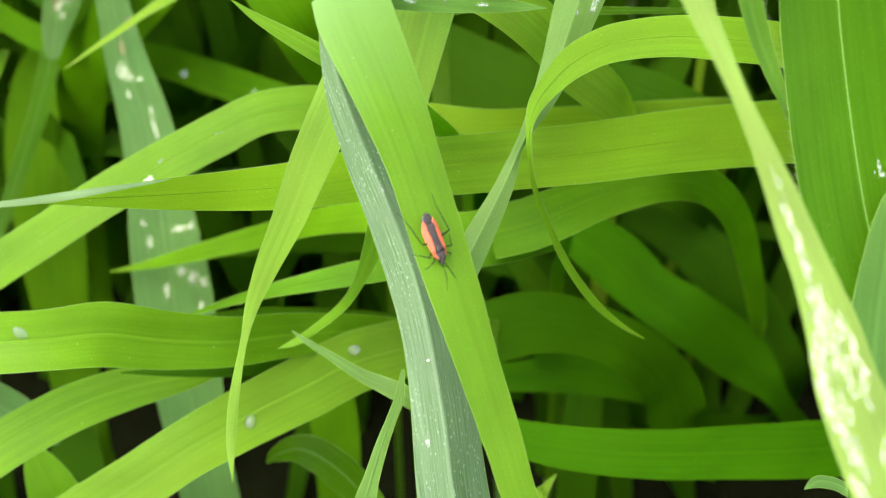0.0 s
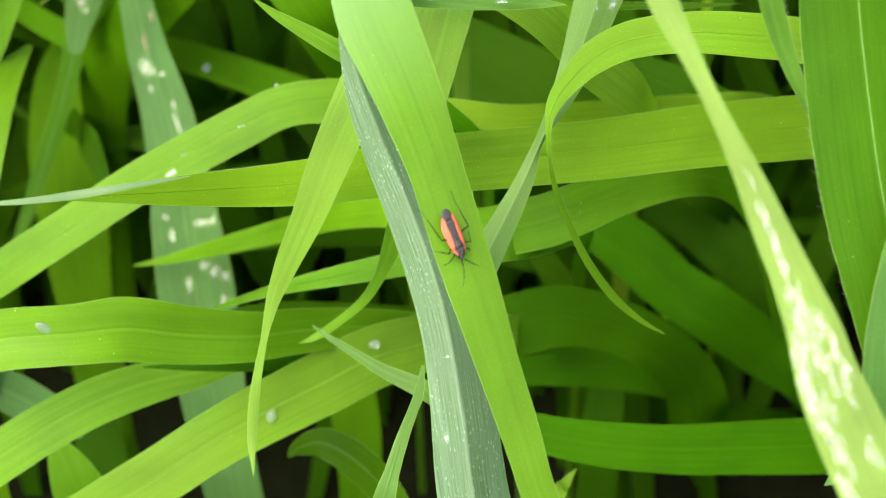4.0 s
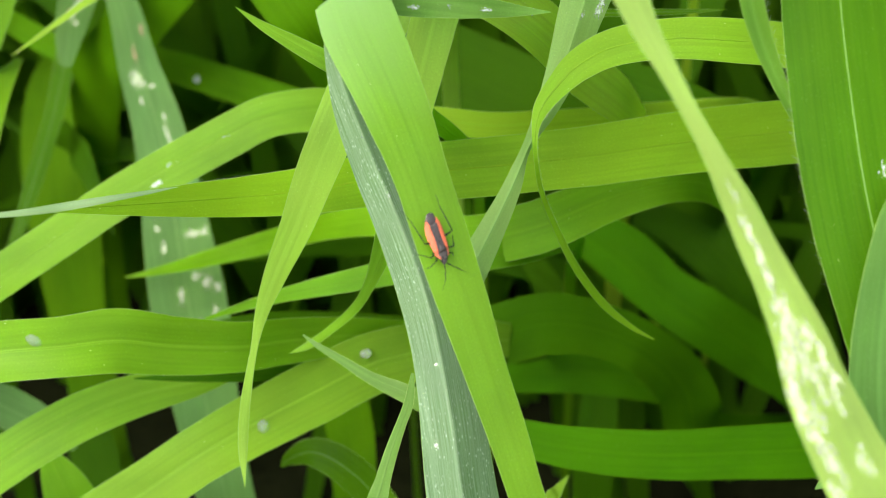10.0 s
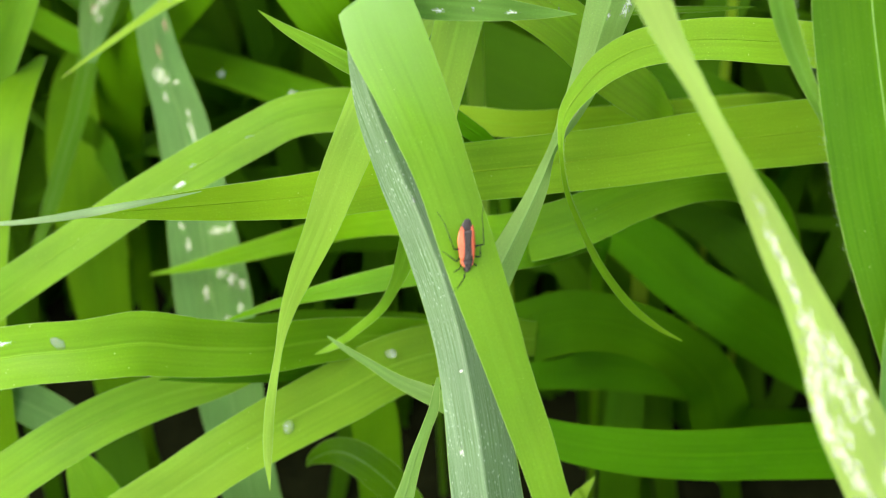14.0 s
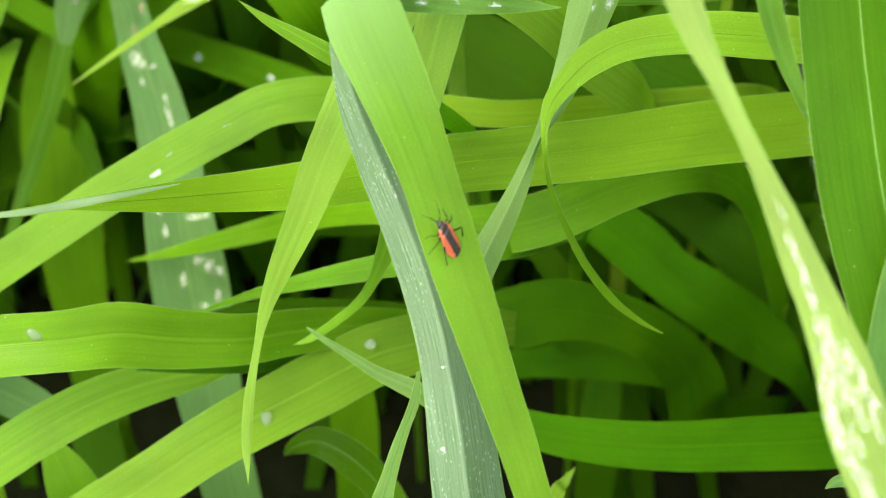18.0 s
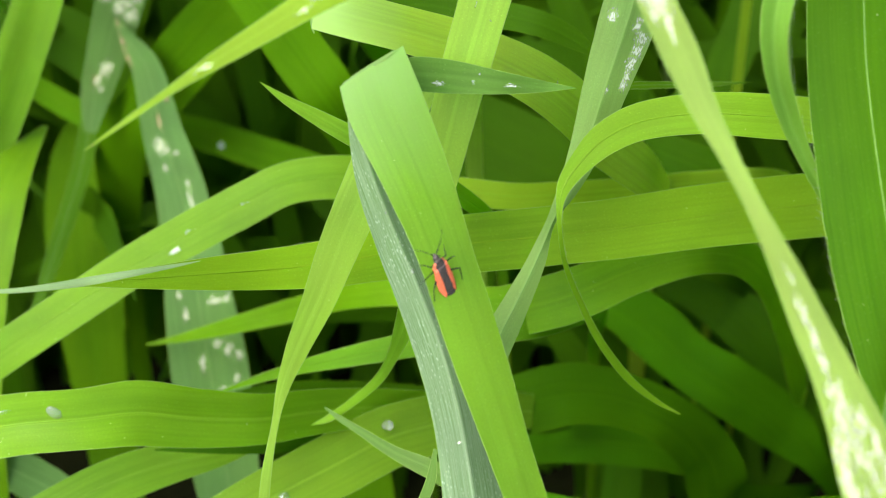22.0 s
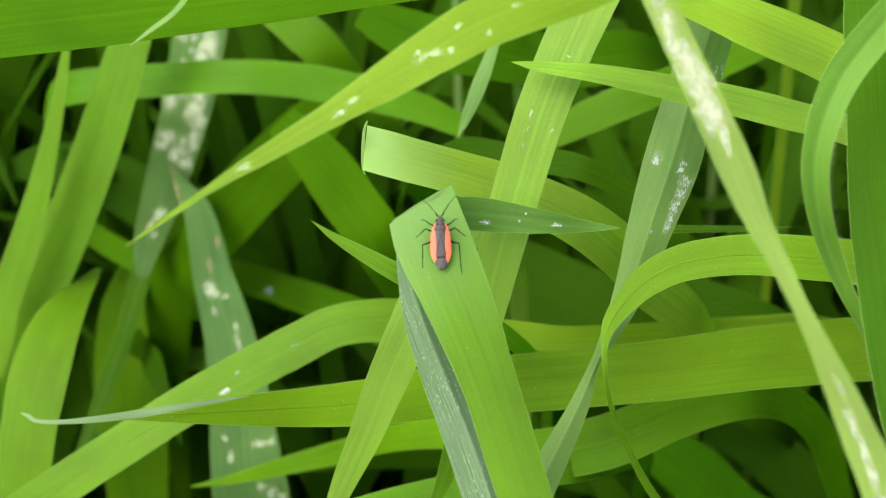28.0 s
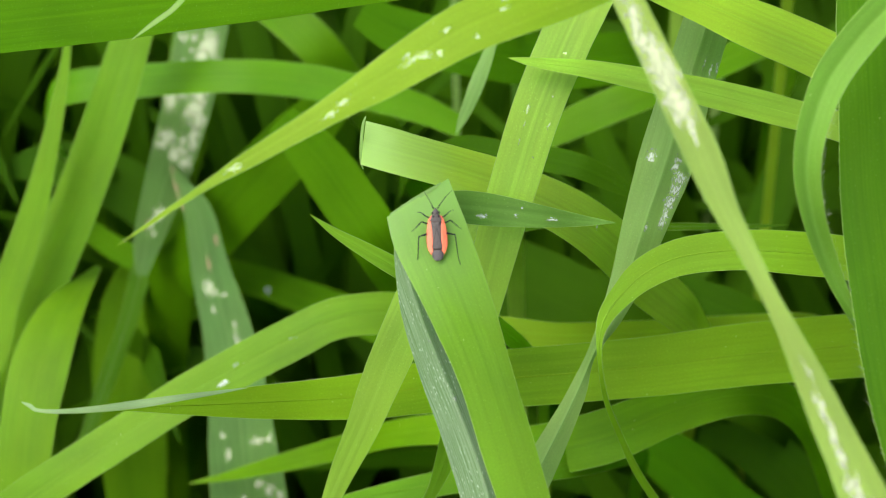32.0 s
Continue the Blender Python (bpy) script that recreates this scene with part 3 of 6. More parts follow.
leaves["N1"] = leaf("olive", 'light green arching leaf with a brown tip, swaying',
    [(-58, -4.5, 337.8, 0.1, 0), (-52.1, -2.1, 341.2, 0.8, 0), (-45.9, 0.3, 344.7, 1.2, 0), (-40.5, 2.3, 347.6, 2.1, 0),
     (-35.9, 3.9, 349.9, 2.9, 0), (-28.9, 6.4, 353.4, 3.8, 0), (-22.6, 8.6, 356.7, 5, 0), (-18, 10.3, 359, 6.3, 0),
     (-10.8, 12.9, 362.8, 7.6, 0), (-4.9, 14.9, 365.7, 8.4, 0), (2.5, 17.4, 368.1, 9.2, 0), (9.2, 21, 369.6, 9.9, 0),
     (17.1, 24.8, 371.6, 9.8, 0), (30.3, 31.4, 372.6, 8, 0), (67, 87.4, 382.4, 6.4, 0), (87, 227.4, 372.4, 4.8, 0),
     (91, 239.4, 186.2, 3.2, 0), (93, 243.4, -2, 3.2, 0)], rib=0.15)
leaves["NS"] = leaf("mined", 'pale green grass leaf with whitish mined blotches, swaying',
    [(12.9, 13.4, 387.4, 3.1, 0), (18.4, 5.4, 377.4, 4, 0), (23.6, -1.9, 368.4, 4.5, 0), (27.6, -7.7, 361.3, 4.8, 0),
     (30.6, -12.1, 355.8, 4.9, 0), (33.3, -16.6, 350.3, 3.7, 0), (35.7, -19.7, 346.5, 2.8, 0), (38.8, -23.9, 341.3, 2.3, 0),
     (41.2, -27.1, 337.3, 2.8, 0), (43.9, -31, 332.5, 4, 0), (46.6, -35.3, 327.3, 5, 0), (48.8, -38.6, 323.3, 5.7, 0),
     (51.6, -43.2, 317.5, 7.3, 0), (53.6, -47.7, 312, 8.6, 0), (56.8, -52.7, 305.8, 9.7, 0), (64.6, -60.6, 290.4, 11.4, 0),
     (80.7, -67.1, 237.1, 9.1, 0), (84.7, -55.1, 118.6, 4.6, 0), (86.7, -51.1, -2, 4.6, 0)], rib=0.05)
leaves["H1"] = leaf("fresh", 'arched bright green grass leaf with white flecks',
    [(-3.4, 109.6, 245.8, 9.9, 0), (-14.8, 108.3, 251.2, 10.8, 0), (-28.3, 104.6, 257.3, 10.8, 0), (-42.4, 101.9, 257.6, 10.4, 0),
     (-52.8, 98.7, 253.8, 10.7, 0), (-66.3, 94, 248.2, 10.7, 0), (-80.1, 88.9, 242.2, 10.3, 0), (-93.7, 83.1, 235.2, 10.2, 0),
     (-107.6, 77.9, 227.7, 10.2, 0), (-123.2, 74.6, 217.2, 10.6, 0), (-139.8, 72.6, 201.7, 12.8, 0), (-188.6, 81.9, 183.5, 10.2, 0),
     (-219.8, 102.6, 151.7, 7.7, 0), (-215.8, 114.6, 75.9, 5, 0), (-213.8, 118.6, -2, 5, 0)], rib=0.8)
leaves["H2"] = leaf("bright", 'long horizontal yellow-green grass leaf with a rolled tip',
    [(-78.3, 19.1, 291.3, 0.2, 0), (-73.6, 23, 288.9, 1, 0), (-68.6, 26.8, 286.5, 2.3, 0), (-59.7, 32.5, 282.9, 4.5, 0),
     (-50.2, 38.3, 279.4, 6.6, 0), (-40.1, 44.2, 275.9, 8.2, 0), (-29.2, 48.5, 274, 9.7, 0), (-15.7, 53.5, 273.1, 11.1, 0),
     (-0.5, 56.5, 273.2, 12.3, 0), (13.8, 59.2, 272.9, 12.6, 0), (31.8, 62.3, 273, 12.9, 0), (50.2, 65.8, 273.7, 13.5, 0),
     (69.4, 70.7, 272.6, 14.1, 0), (89.1, 75.3, 271.2, 14.3, 0), (115.6, 79.4, 269.1, 14.5, 0), (170.2, 94, 266.7, 11.6, 0),
     (195.6, 109.4, 219.1, 8.7, 0), (199.6, 121.4, 109.5, 5, 0), (201.6, 125.4, -2, 5, 0)], rib=0.8)
leaves["H3"] = leaf("lush", 'yellow-green grass leaf crossing behind and bending down',
    [(-96.7, 136.3, 176.5, 0.3, 0), (-84.2, 134.3, 181.1, 2.7, 0), (-65.6, 128.4, 191.5, 5.2, 0), (-48, 122.4, 201.8, 6.6, 0),
     (-30.3, 107.4, 218.8, 7.1, 0), (-11.9, 94, 230.7, 8.5, 0), (4.8, 78.7, 236.9, 11.4, 0), (21.6, 71.8, 246.1, 12.4, 0),
     (38.5, 76.1, 251.3, 10.9, 0), (54.7, 82.1, 251.4, 9.5, 0), (69.8, 98.1, 237.3, 9.6, 0), (83.6, 116.5, 212.2, 9.2, 0),
     (97.1, 137.6, 174.7, 7.8, 0), (111.7, 164.7, 128.6, 5.3, 0), (121.3, 220.1, 114.8, 3.9, 0), (123, 273.1, 54.6, 3, 0),
     (127, 285.1, 27.3, 2.5, 0), (129, 289.1, -2, 2.5, 0)])
leaves["H4"] = leaf("yellow", 'slim yellow-green grass leaf with a fine point',
    [(-62.5, 74.1, 214, 0.3, 0), (-52.8, 72.8, 219.4, 1.6, 0), (-41.2, 71.5, 224.9, 3, 0), (-27.3, 70.1, 230.1, 4.8, 0),
     (-11.1, 68.7, 235.4, 6.1, 0), (4.7, 70.4, 237.4, 6.6, 0), (18.2, 75.3, 236.3, 6.7, 0), (36.9, 116.5, 205.7, 5.3, 0),
     (41.6, 168, 148.5, 4, 0), (45.6, 180, 74.3, 2.7, 0), (47.6, 184, -2, 2.7, 0)])
leaves["curl"] = leaf("fresh", 'narrow curled green grass leaf tip',
    [(-35.9, 53.1, 223.8, 0.1, 0), (-31.8, 54.2, 225, 1.6, 0), (-26.2, 53.2, 230.8, 1.8, 0), (-20, 51.3, 239.1, 2.1, 0),
     (-16, 46.2, 250.5, 2.4, 0), (-13.3, 43.1, 260.7, 3.8, 0), (-11.6, 40.1, 271, 3.9, 0), (-10.5, 42.4, 280.7, 3.3, 0),
     (-8.3, 81.4, 271.1, 3, 0), (-7.8, 132.3, 219.2, 3, 0), (-3.8, 144.3, 109.6, 2.5, 0), (-1.8, 148.3, -2, 2.5, 0)])
leaves["W1"] = leaf("vivid", 'wide wavy-edged green grass leaf lying almost level',
    [(2.4, 88.8, 196.7, 4.5, 0), (-18.8, 73.8, 210.5, 8.4, 0), (-35.2, 60.9, 220.7, 10.6, 0), (-46.6, 50.2, 228.5, 11.5, 0),
     (-59.8, 42.9, 235.8, 13.1, 0), (-70.4, 38.3, 241.6, 14, 0), (-81.3, 34.4, 243.5, 12.8, 0), (-92.9, 33, 243.6, 13, 0),
     (-102.8, 33.6, 241.4, 12.9, 0), (-121.6, 36.8, 237.7, 10.9, 0), (-175.1, 49, 230.9, 8.7, 0), (-201.2, 66.1, 188.4, 6.5, 0),
     (-197.2, 78.1, 94.2, 4.3, 0), (-195.2, 82.1, -2, 4.3, 0)], fold=0.22, wave=0.9, rib=0.8)
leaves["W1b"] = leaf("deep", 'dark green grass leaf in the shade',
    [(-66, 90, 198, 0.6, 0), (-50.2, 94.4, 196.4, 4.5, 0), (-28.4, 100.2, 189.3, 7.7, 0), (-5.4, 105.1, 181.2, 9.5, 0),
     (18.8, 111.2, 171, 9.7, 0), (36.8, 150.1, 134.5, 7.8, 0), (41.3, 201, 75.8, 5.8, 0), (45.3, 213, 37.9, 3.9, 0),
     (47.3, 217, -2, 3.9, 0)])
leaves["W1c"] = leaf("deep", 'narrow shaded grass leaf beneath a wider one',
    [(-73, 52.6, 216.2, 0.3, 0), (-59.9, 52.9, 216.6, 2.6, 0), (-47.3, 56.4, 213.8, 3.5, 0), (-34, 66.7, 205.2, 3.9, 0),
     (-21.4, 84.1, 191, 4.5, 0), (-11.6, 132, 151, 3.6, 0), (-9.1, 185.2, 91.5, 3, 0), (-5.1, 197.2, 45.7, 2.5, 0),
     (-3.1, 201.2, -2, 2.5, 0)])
leaves["W2"] = leaf("keeled", 'bright green grass leaf rising at a slant',
    [(-50.7, 66.7, 205.2, 2.8, 0), (-60.6, 60, 207.6, 6.8, 0), (-71.9, 55.2, 208.8, 10, 0), (-84.2, 49, 208.4, 11.2, 0),
     (-96.8, 42.9, 204.7, 11.6, 0), (-111.3, 36.8, 197.4, 11.9, 0), (-132.5, 33.3, 182.7, 11.4, 0), (-165, 35.8, 140.2, 9.2, 0),
     (-161, 47.8, 70.1, 4.6, 0), (-159, 51.8, -2, 4.6, 0)], rib=0.8)
leaves["W3"] = leaf("keeled", 'broad yellow-green slanting grass leaf with a clear midrib',
    [(17.4, 91.1, 192.4, 9, 0), (2.3, 79.8, 203.3, 13, 0), (-6.6, 71.8, 206.8, 14.6, 0), (-19.1, 64.3, 208.8, 15.2, 0),
     (-31, 56.1, 208.1, 15.4, 0), (-43.5, 48.7, 206.2, 14.7, 0), (-56.4, 41.5, 203, 13.8, 0), (-69.2, 36.1, 196.5, 13.7, 0),
     (-82.4, 30.6, 190, 14, 0), (-102.8, 26.4, 174.5, 14.8, 0), (-133.4, 27.4, 129.6, 11.8, 0), (-129.4, 39.4, 64.8, 5, 0),
     (-127.4, 43.4, -2, 5, 0)], rib=0.9)
leaves["thin15"] = leaf("dull", 'small pale twisted grass leaf',
    [(-32.3, 52.5, 230.1, 0.3, 0), (-28.7, 50.1, 228.9, 1.2, 0), (-23, 45.2, 229.1, 1.8, 0), (-16, 38.9, 229.5, 2.7, 0),
     (-8.4, 34.4, 229.3, 4.1, 0), (-0.4, 36, 222.5, 4.5, 0), (15.9, 61.3, 191.4, 3.5, 0), (20.3, 109.6, 132.9, 3, 0),
     (24.3, 121.6, 66.4, 2.5, 0), (26.3, 125.6, -2, 2.5, 0)])
leaves["thin16"] = leaf("dull", 'grey-green narrow grass leaf twisting upwards',
    [(-6.1, 17.9, 251.6, 0.6, 0), (-6.9, 14.2, 247.1, 1.9, 0), (-8.4, 11.5, 243.9, 2, 0), (-10.3, 8.1, 239.9, 2.5, 0),
     (-12.2, 4, 235, 3.1, 0), (-15, -0.2, 224.8, 4.5, 0), (-27.3, -5.2, 165, 4.5, 0), (-23.3, 6.8, 82.5, 2.5, 0),
     (-21.3, 10.8, -2, 2.5, 0)])
leaves["bg12"] = leaf("spotted", 'broad bluish-green grass leaf with cream blotches',
    [(-114.8, 226.4, 238.7, 0.5, 0), (-110.3, 221.6, 233, 5.8, 0), (-103.4, 211.6, 228, 9.7, 0), (-96.7, 193.2, 216.5, 12.7, 0),
     (-90.1, 178.1, 205.5, 15.7, 0), (-85, 162.2, 193.5, 18.3, 0), (-81.8, 148.3, 180.4, 21.3, 0), (-78.8, 137.2, 167.2, 23.7, 0),
     (-75.4, 124, 151.5, 22.3, 0), (-71.5, 110.7, 135.7, 18.9, 0), (-66, 95.3, 117.3, 17.2, 0), (-57, 78.2, 67.4, 13.7, 0),
     (-53, 90.2, 33.7, 5, 0), (-51, 94.2, -2, 5, 0)])
leaves["bg18"] = leaf("spotted", 'bluish-green grass leaf heavily mined with white trails',
    [(-127.6, 217.9, 200.8, 3.9, 0), (-125.8, 223.8, 210.9, 10.1, 0), (-120.2, 227.9, 226.3, 13.9, 0), (-114.7, 231.9, 241.5, 16.1, 0),
     (-109.1, 239.7, 258.9, 17.1, 0), (-105.4, 250.4, 276.9, 17.5, 0), (-102.3, 259.2, 291.6, 17.5, 0), (-101.4, 281.7, 308.1, 17.5, 0),
     (-100.1, 354, 341.7, 14, 0), (-80.1, 494, 331.7, 10.5, 0), (-76.1, 506, 165.8, 5, 0), (-74.1, 510, -2, 5, 0)])
leaves["bg19"] = leaf("dim", 'mid-green grass leaf with small pale spots',
    [(-176.5, 269.2, 202.5, 4.1, 0), (-158.7, 258, 196.2, 8.1, 0), (-132.5, 244, 189.9, 9.2, 0), (-101.2, 236.1, 190.9, 10.8, 0),
     (-74.9, 227.3, 187.5, 11.7, 0), (-50.2, 212.5, 187.2, 12.6, 0), (-23, 196.3, 185.3, 13, 0), (3.1, 207.8, 164.2, 13.6, 0),
     (17.8, 248.7, 123.4, 10.9, 0), (21.5, 300.1, 63.6, 8.2, 0), (25.5, 312.1, 31.8, 5, 0), (27.5, 316.1, -2, 5, 0)])
leaves["bg20"] = leaf("dim", 'broad dull green grass leaf in shade',
    [(-148.2, 275.5, 175.2, 4.3, 0), (-148, 262.1, 166.2, 19, 0), (-146, 246.1, 154.1, 26.2, 0), (-143.3, 230.8, 139.4, 27.6, 0),
     (-140.4, 216.1, 121.8, 25.1, 0), (-137, 201.3, 104.2, 20.9, 0), (-131.4, 185.2, 85, 18.8, 0), (-124.1, 163.7, 59.4, 16.7, 0),
     (-119.8, 185.6, 15.5, 13.4, 0), (-118.7, 232.3, -45, 10, 0), (-114.7, 244.3, -22.5, 5, 0), (-112.7, 248.3, -2, 5, 0)])
leaves["bg21"] = leaf("ribbed", 'slim grey-green grass stem in shade',
    [(-154.9, 197.6, 134.6, 4, 0), (-146.8, 211.2, 154.3, 6, 0), (-138.2, 222.8, 175.1, 6.7, 0), (-131.8, 234.1, 195.6, 7.4, 0),
     (-128.5, 247.9, 212, 7.8, 0), (-125.6, 264.2, 231.4, 7.8, 0), (-121, 329.7, 271.8, 6.2, 0), (-101, 469.7, 261.8, 4.7, 0),
     (-97, 481.7, 130.9, 3.1, 0), (-95, 485.7, -2, 3.1, 0)])
leaves["bg22"] = leaf("lush", 'yellow-green upright grass leaf',
    [(-101.9, 216.1, 329.1, 6.7, 0), (-108.2, 205.7, 311.9, 11, 0), (-114.7, 193.7, 291.8, 12.7, 0), (-122.4, 180.7, 270.3, 14.4, 0),
     (-131.5, 167.7, 248.8, 15, 0), (-141, 156.3, 230.2, 16.7, 0), (-147.9, 143.4, 208.7, 18.4, 0), (-150.3, 129.1, 184.2, 18.4, 0),
     (-177.8, 123.9, 158.4, 14.7, 0), (-230.3, 159.1, 134.2, 11, 0), (-226.3, 171.1, 67.1, 5, 0), (-224.3, 175.1, -2, 5, 0)], rib=0.8)
leaves["bg23"] = leaf("lush", 'light green slim grass leaf pointing up',
    [(-127.8, 187.5, 304.8, 1, 0), (-130, 178.4, 289.4, 3.6, 0), (-134.4, 166.7, 269.8, 6.2, 0), (-139.8, 155.9, 251.7, 8.8, 0),
     (-146.4, 145.8, 234.9, 9.7, 0), (-153.5, 134, 215.4, 9.7, 0), (-187.6, 129.3, 190.9, 7.8, 0), (-233.5, 164, 165.4, 5.8, 0),
     (-229.5, 176, 82.7, 3.9, 0), (-227.5, 180, -2, 3.9, 0)])
leaves["top24"] = leaf("dim", 'wide mid-green grass leaf lying across',
    [(10.5, 94.1, 353, 5.8, 0), (-6.8, 87.9, 353.1, 9.1, 0), (-23.5, 81.9, 353.5, 10.3, 0), (-45.5, 77.2, 352, 10.9, 0),
     (-62.2, 75.4, 350.7, 11.7, 0), (-78.9, 73.6, 349.3, 12.5, 0), (-94.5, 71.9, 348.1, 12.7, 0), (-112.2, 70, 346.5, 12.3, 0),
     (-131.1, 71.7, 342.6, 11.3, 0), (-185.3, 84.4, 336.4, 9.1, 0), (-211.1, 101.7, 292.6, 6.8, 0), (-207.1, 113.7, 146.3, 4.5, 0),
     (-205.1, 117.7, -2, 4.5, 0)], rib=0.25)
leaves["tip25"] = leaf("pale", 'thin pale grass tip',
    [(-64.1, 33.3, 358.7, 0.1, 0), (-60.6, 34.7, 361, 0.8, 0), (-56.8, 36.4, 363.4, 0.9, 0), (-54.5, 40.7, 366, 1.1, 0),
     (-52.5, 48.5, 370.4, 1.4, 0), (-43.7, 122.6, 399.3, 3, 0), (-23.7, 262.6, 389.3, 3, 0), (-19.7, 274.6, 194.7, 2.5, 0),
     (-17.7, 278.6, -2, 2.5, 0)])
leaves["sq26"] = leaf("sheened", 'yellow-green grass leaf folded over at a square crease',
    [(-28.2, 54.7, 329.4, 11.1, -28), (-20.4, 56, 326.4, 11.4, -28), (-11.9, 59.2, 322.2, 11.8, -28), (-0.9, 64, 315.8, 12.7, -28),
     (10.8, 69.9, 307, 14.1, -28), (20.8, 75.1, 297, 15.1, -28), (31.9, 82.3, 281.4, 14.9, -28), (46.2, 94.7, 261.1, 13.6, -28),
     (56.5, 138.2, 217.6, 9.7, 0), (59, 190.2, 157.1, 7.3, 0), (63, 202.2, 78.6, 4.8, 0), (65, 206.2, -2, 4.8, 0)], rib=0.05)
leaves["tipA"] = leaf("tender", 'yellow-green pointed grass leaf',
    [(-0.3, 47.5, 349.8, 0.1, 0), (5.2, 47.3, 348.9, 2.4, -22), (14.2, 47.1, 347.8, 4.1, -22), (24.4, 48.8, 345.1, 5.7, -22),
     (34.9, 50.3, 342.2, 6.7, -22), (45.5, 51.7, 338.9, 7.3, -22), (56.3, 53, 335.6, 7.2, -22), (73.8, 58.4, 329.7, 8, -22),
     (126.1, 76.8, 320.6, 6, 0), (153.8, 88.4, 279.7, 4.5, 0), (157.8, 100.4, 139.9, 3, 0), (159.8, 104.4, -2, 3, 0)])
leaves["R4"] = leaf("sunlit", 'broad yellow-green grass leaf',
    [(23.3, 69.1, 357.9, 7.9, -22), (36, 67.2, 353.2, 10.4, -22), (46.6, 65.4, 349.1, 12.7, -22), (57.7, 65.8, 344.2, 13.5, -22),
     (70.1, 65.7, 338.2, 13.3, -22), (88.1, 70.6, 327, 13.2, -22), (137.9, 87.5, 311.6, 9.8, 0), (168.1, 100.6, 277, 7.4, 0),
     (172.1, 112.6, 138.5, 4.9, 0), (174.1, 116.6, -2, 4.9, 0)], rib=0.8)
leaves["mark"] = leaf("pale", 'grey-green grass leaf with white insect marks, twisted at its tip',
    [(-0.1, 11.6, 265.7, 1.5, 0), (2.3, 16.8, 270, 5.3, 0), (5.5, 22.3, 274.7, 6.2, 0), (9.7, 28.5, 280.3, 5, 0),
     (13.5, 34.4, 285.7, 3.5, 0), (16.4, 40, 290.6, 2.3, 40), (20.3, 45.8, 295.8, 4.3, 10), (23.7, 51.9, 301.4, 6.5, 0),
     (27.2, 57.7, 311, 8.9, 0), (31.4, 64.3, 322, 11.1, 0), (34.9, 70.9, 333, 10, 0), (38.2, 76.7, 342.5, 9.6, 0),
     (41.8, 83, 353, 8.9, 0), (44.5, 88.7, 362.6, 8.9, 0), (54, 148.6, 406, 7.1, 0), (74, 288.6, 396, 5.3, 0),
     (78, 300.6, 198, 3.6, 0), (80, 304.6, -2, 3.6, 0)], fold=-0.3)
leaves["loop"] = leaf("soft", 'light green grass leaf looping over with a thread-like twisted tip',
    [(47.5, 48.4, 232.1, 0.3, 0), (41.8, 46.9, 237.3, 1.1, 0), (34.5, 43.5, 247.2, 1.7, 0), (27.4, 40.1, 260.6, 1.6, 0),
     (22.6, 38.4, 272.5, 1.2, 0), (19.3, 35.6, 283.1, 1, 0), (17.7, 34.4, 292.1, 0.8, 0), (17.5, 36, 297.5, 1.4, 0),
     (18.7, 38.7, 300.7, 3.1, 0), (21.8, 41.4, 303.9, 4.5, 0), (26, 44, 307, 6.1, 0), (32.9, 46.2, 309.5, 7.1, 0),
     (43.6, 47, 310.7, 7.8, 0), (54.1, 46.8, 310.4, 8.4, 0), (65.2, 48.1, 308.5, 8.5, 0), (81.4, 50.5, 304.3, 8.1, 0),
     (135.2, 64.6, 296.9, 6.5, 0), (161.4, 80.5, 254.3, 4.8, 0), (165.4, 92.5, 127.1, 3.2, 0), (167.4, 96.5, -2, 3.2, 0)], rib=0.8)
leaves["rcurl"] = leaf("hairy", 'green hairy-edged grass leaf curving over',
    [(64.9, 28.9, 371.4, 5.8, 0), (58.1, 25.3, 365.9, 5.8, 0), (51.4, 20.8, 358.8, 5.6, 0), (48.2, 16.9, 352.4, 4.9, 0),
     (47.1, 14.1, 345.5, 4.4, 0), (48.4, 12.9, 338.1, 3.9, 0), (51.1, 13, 330.8, 3.4, 0), (54.3, 12.9, 324, 2.7, 0),
     (57.8, 12.3, 317.7, 1.9, 0), (60.9, 11.2, 312.4, 1.1, 0), (64.5, 9.2, 305.8, 0.4, 0), (103.4, 11.3, 280.4, 3, 0),
     (144.5, 39.2, 255.8, 3, 0), (148.5, 51.2, 127.9, 2.5, 0), (150.5, 55.2, -2, 2.5, 0)], fold=0.5)
leaves["T1"] = leaf("ribbed", 'very broad green grass leaf with a pale midrib and hairy edge',
    [(65.7, 59.8, 371.2, 11.1, 0), (64.9, 47, 361.1, 16.9, 0), (64.8, 34.2, 347.6, 17.7, 0), (64.8, 21.5, 334.2, 18.8, 0),
     (66.6, 7.8, 319.6, 19.5, 0), (69, -3, 307.5, 19.1, 0), (73.2, -14.9, 294, 17.5, 0), (77.7, -26.4, 280.3, 16.1, 0),
     (82.5, -37.4, 265.8, 14.4, 0), (92.7, -52.8, 215, 11.5, 0), (96.7, -40.8, 107.5, 5, 0), (98.7, -36.8, -2, 5, 0)], fold=0.04, rib=0.5)
leaves["T2"] = leaf("bluish", 'grey-green grass leaf with a fine tip',
    [(73.8, -3.1, 315.4, 1.8, 0), (72, -7, 310.7, 5.3, 0), (70.5, -12.7, 304, 7.7, 0), (69.1, -19.4, 295.9, 9.1, 0),
     (68.6, -26.2, 287.8, 9.5, 0), (71.2, -31.6, 272.7, 9.7, 0), (77.7, -36.9, 215.5, 7.8, 0), (81.7, -24.9, 107.8, 3.9, 0),
     (83.7, -20.9, -2, 3.9, 0)], rib=0.05)
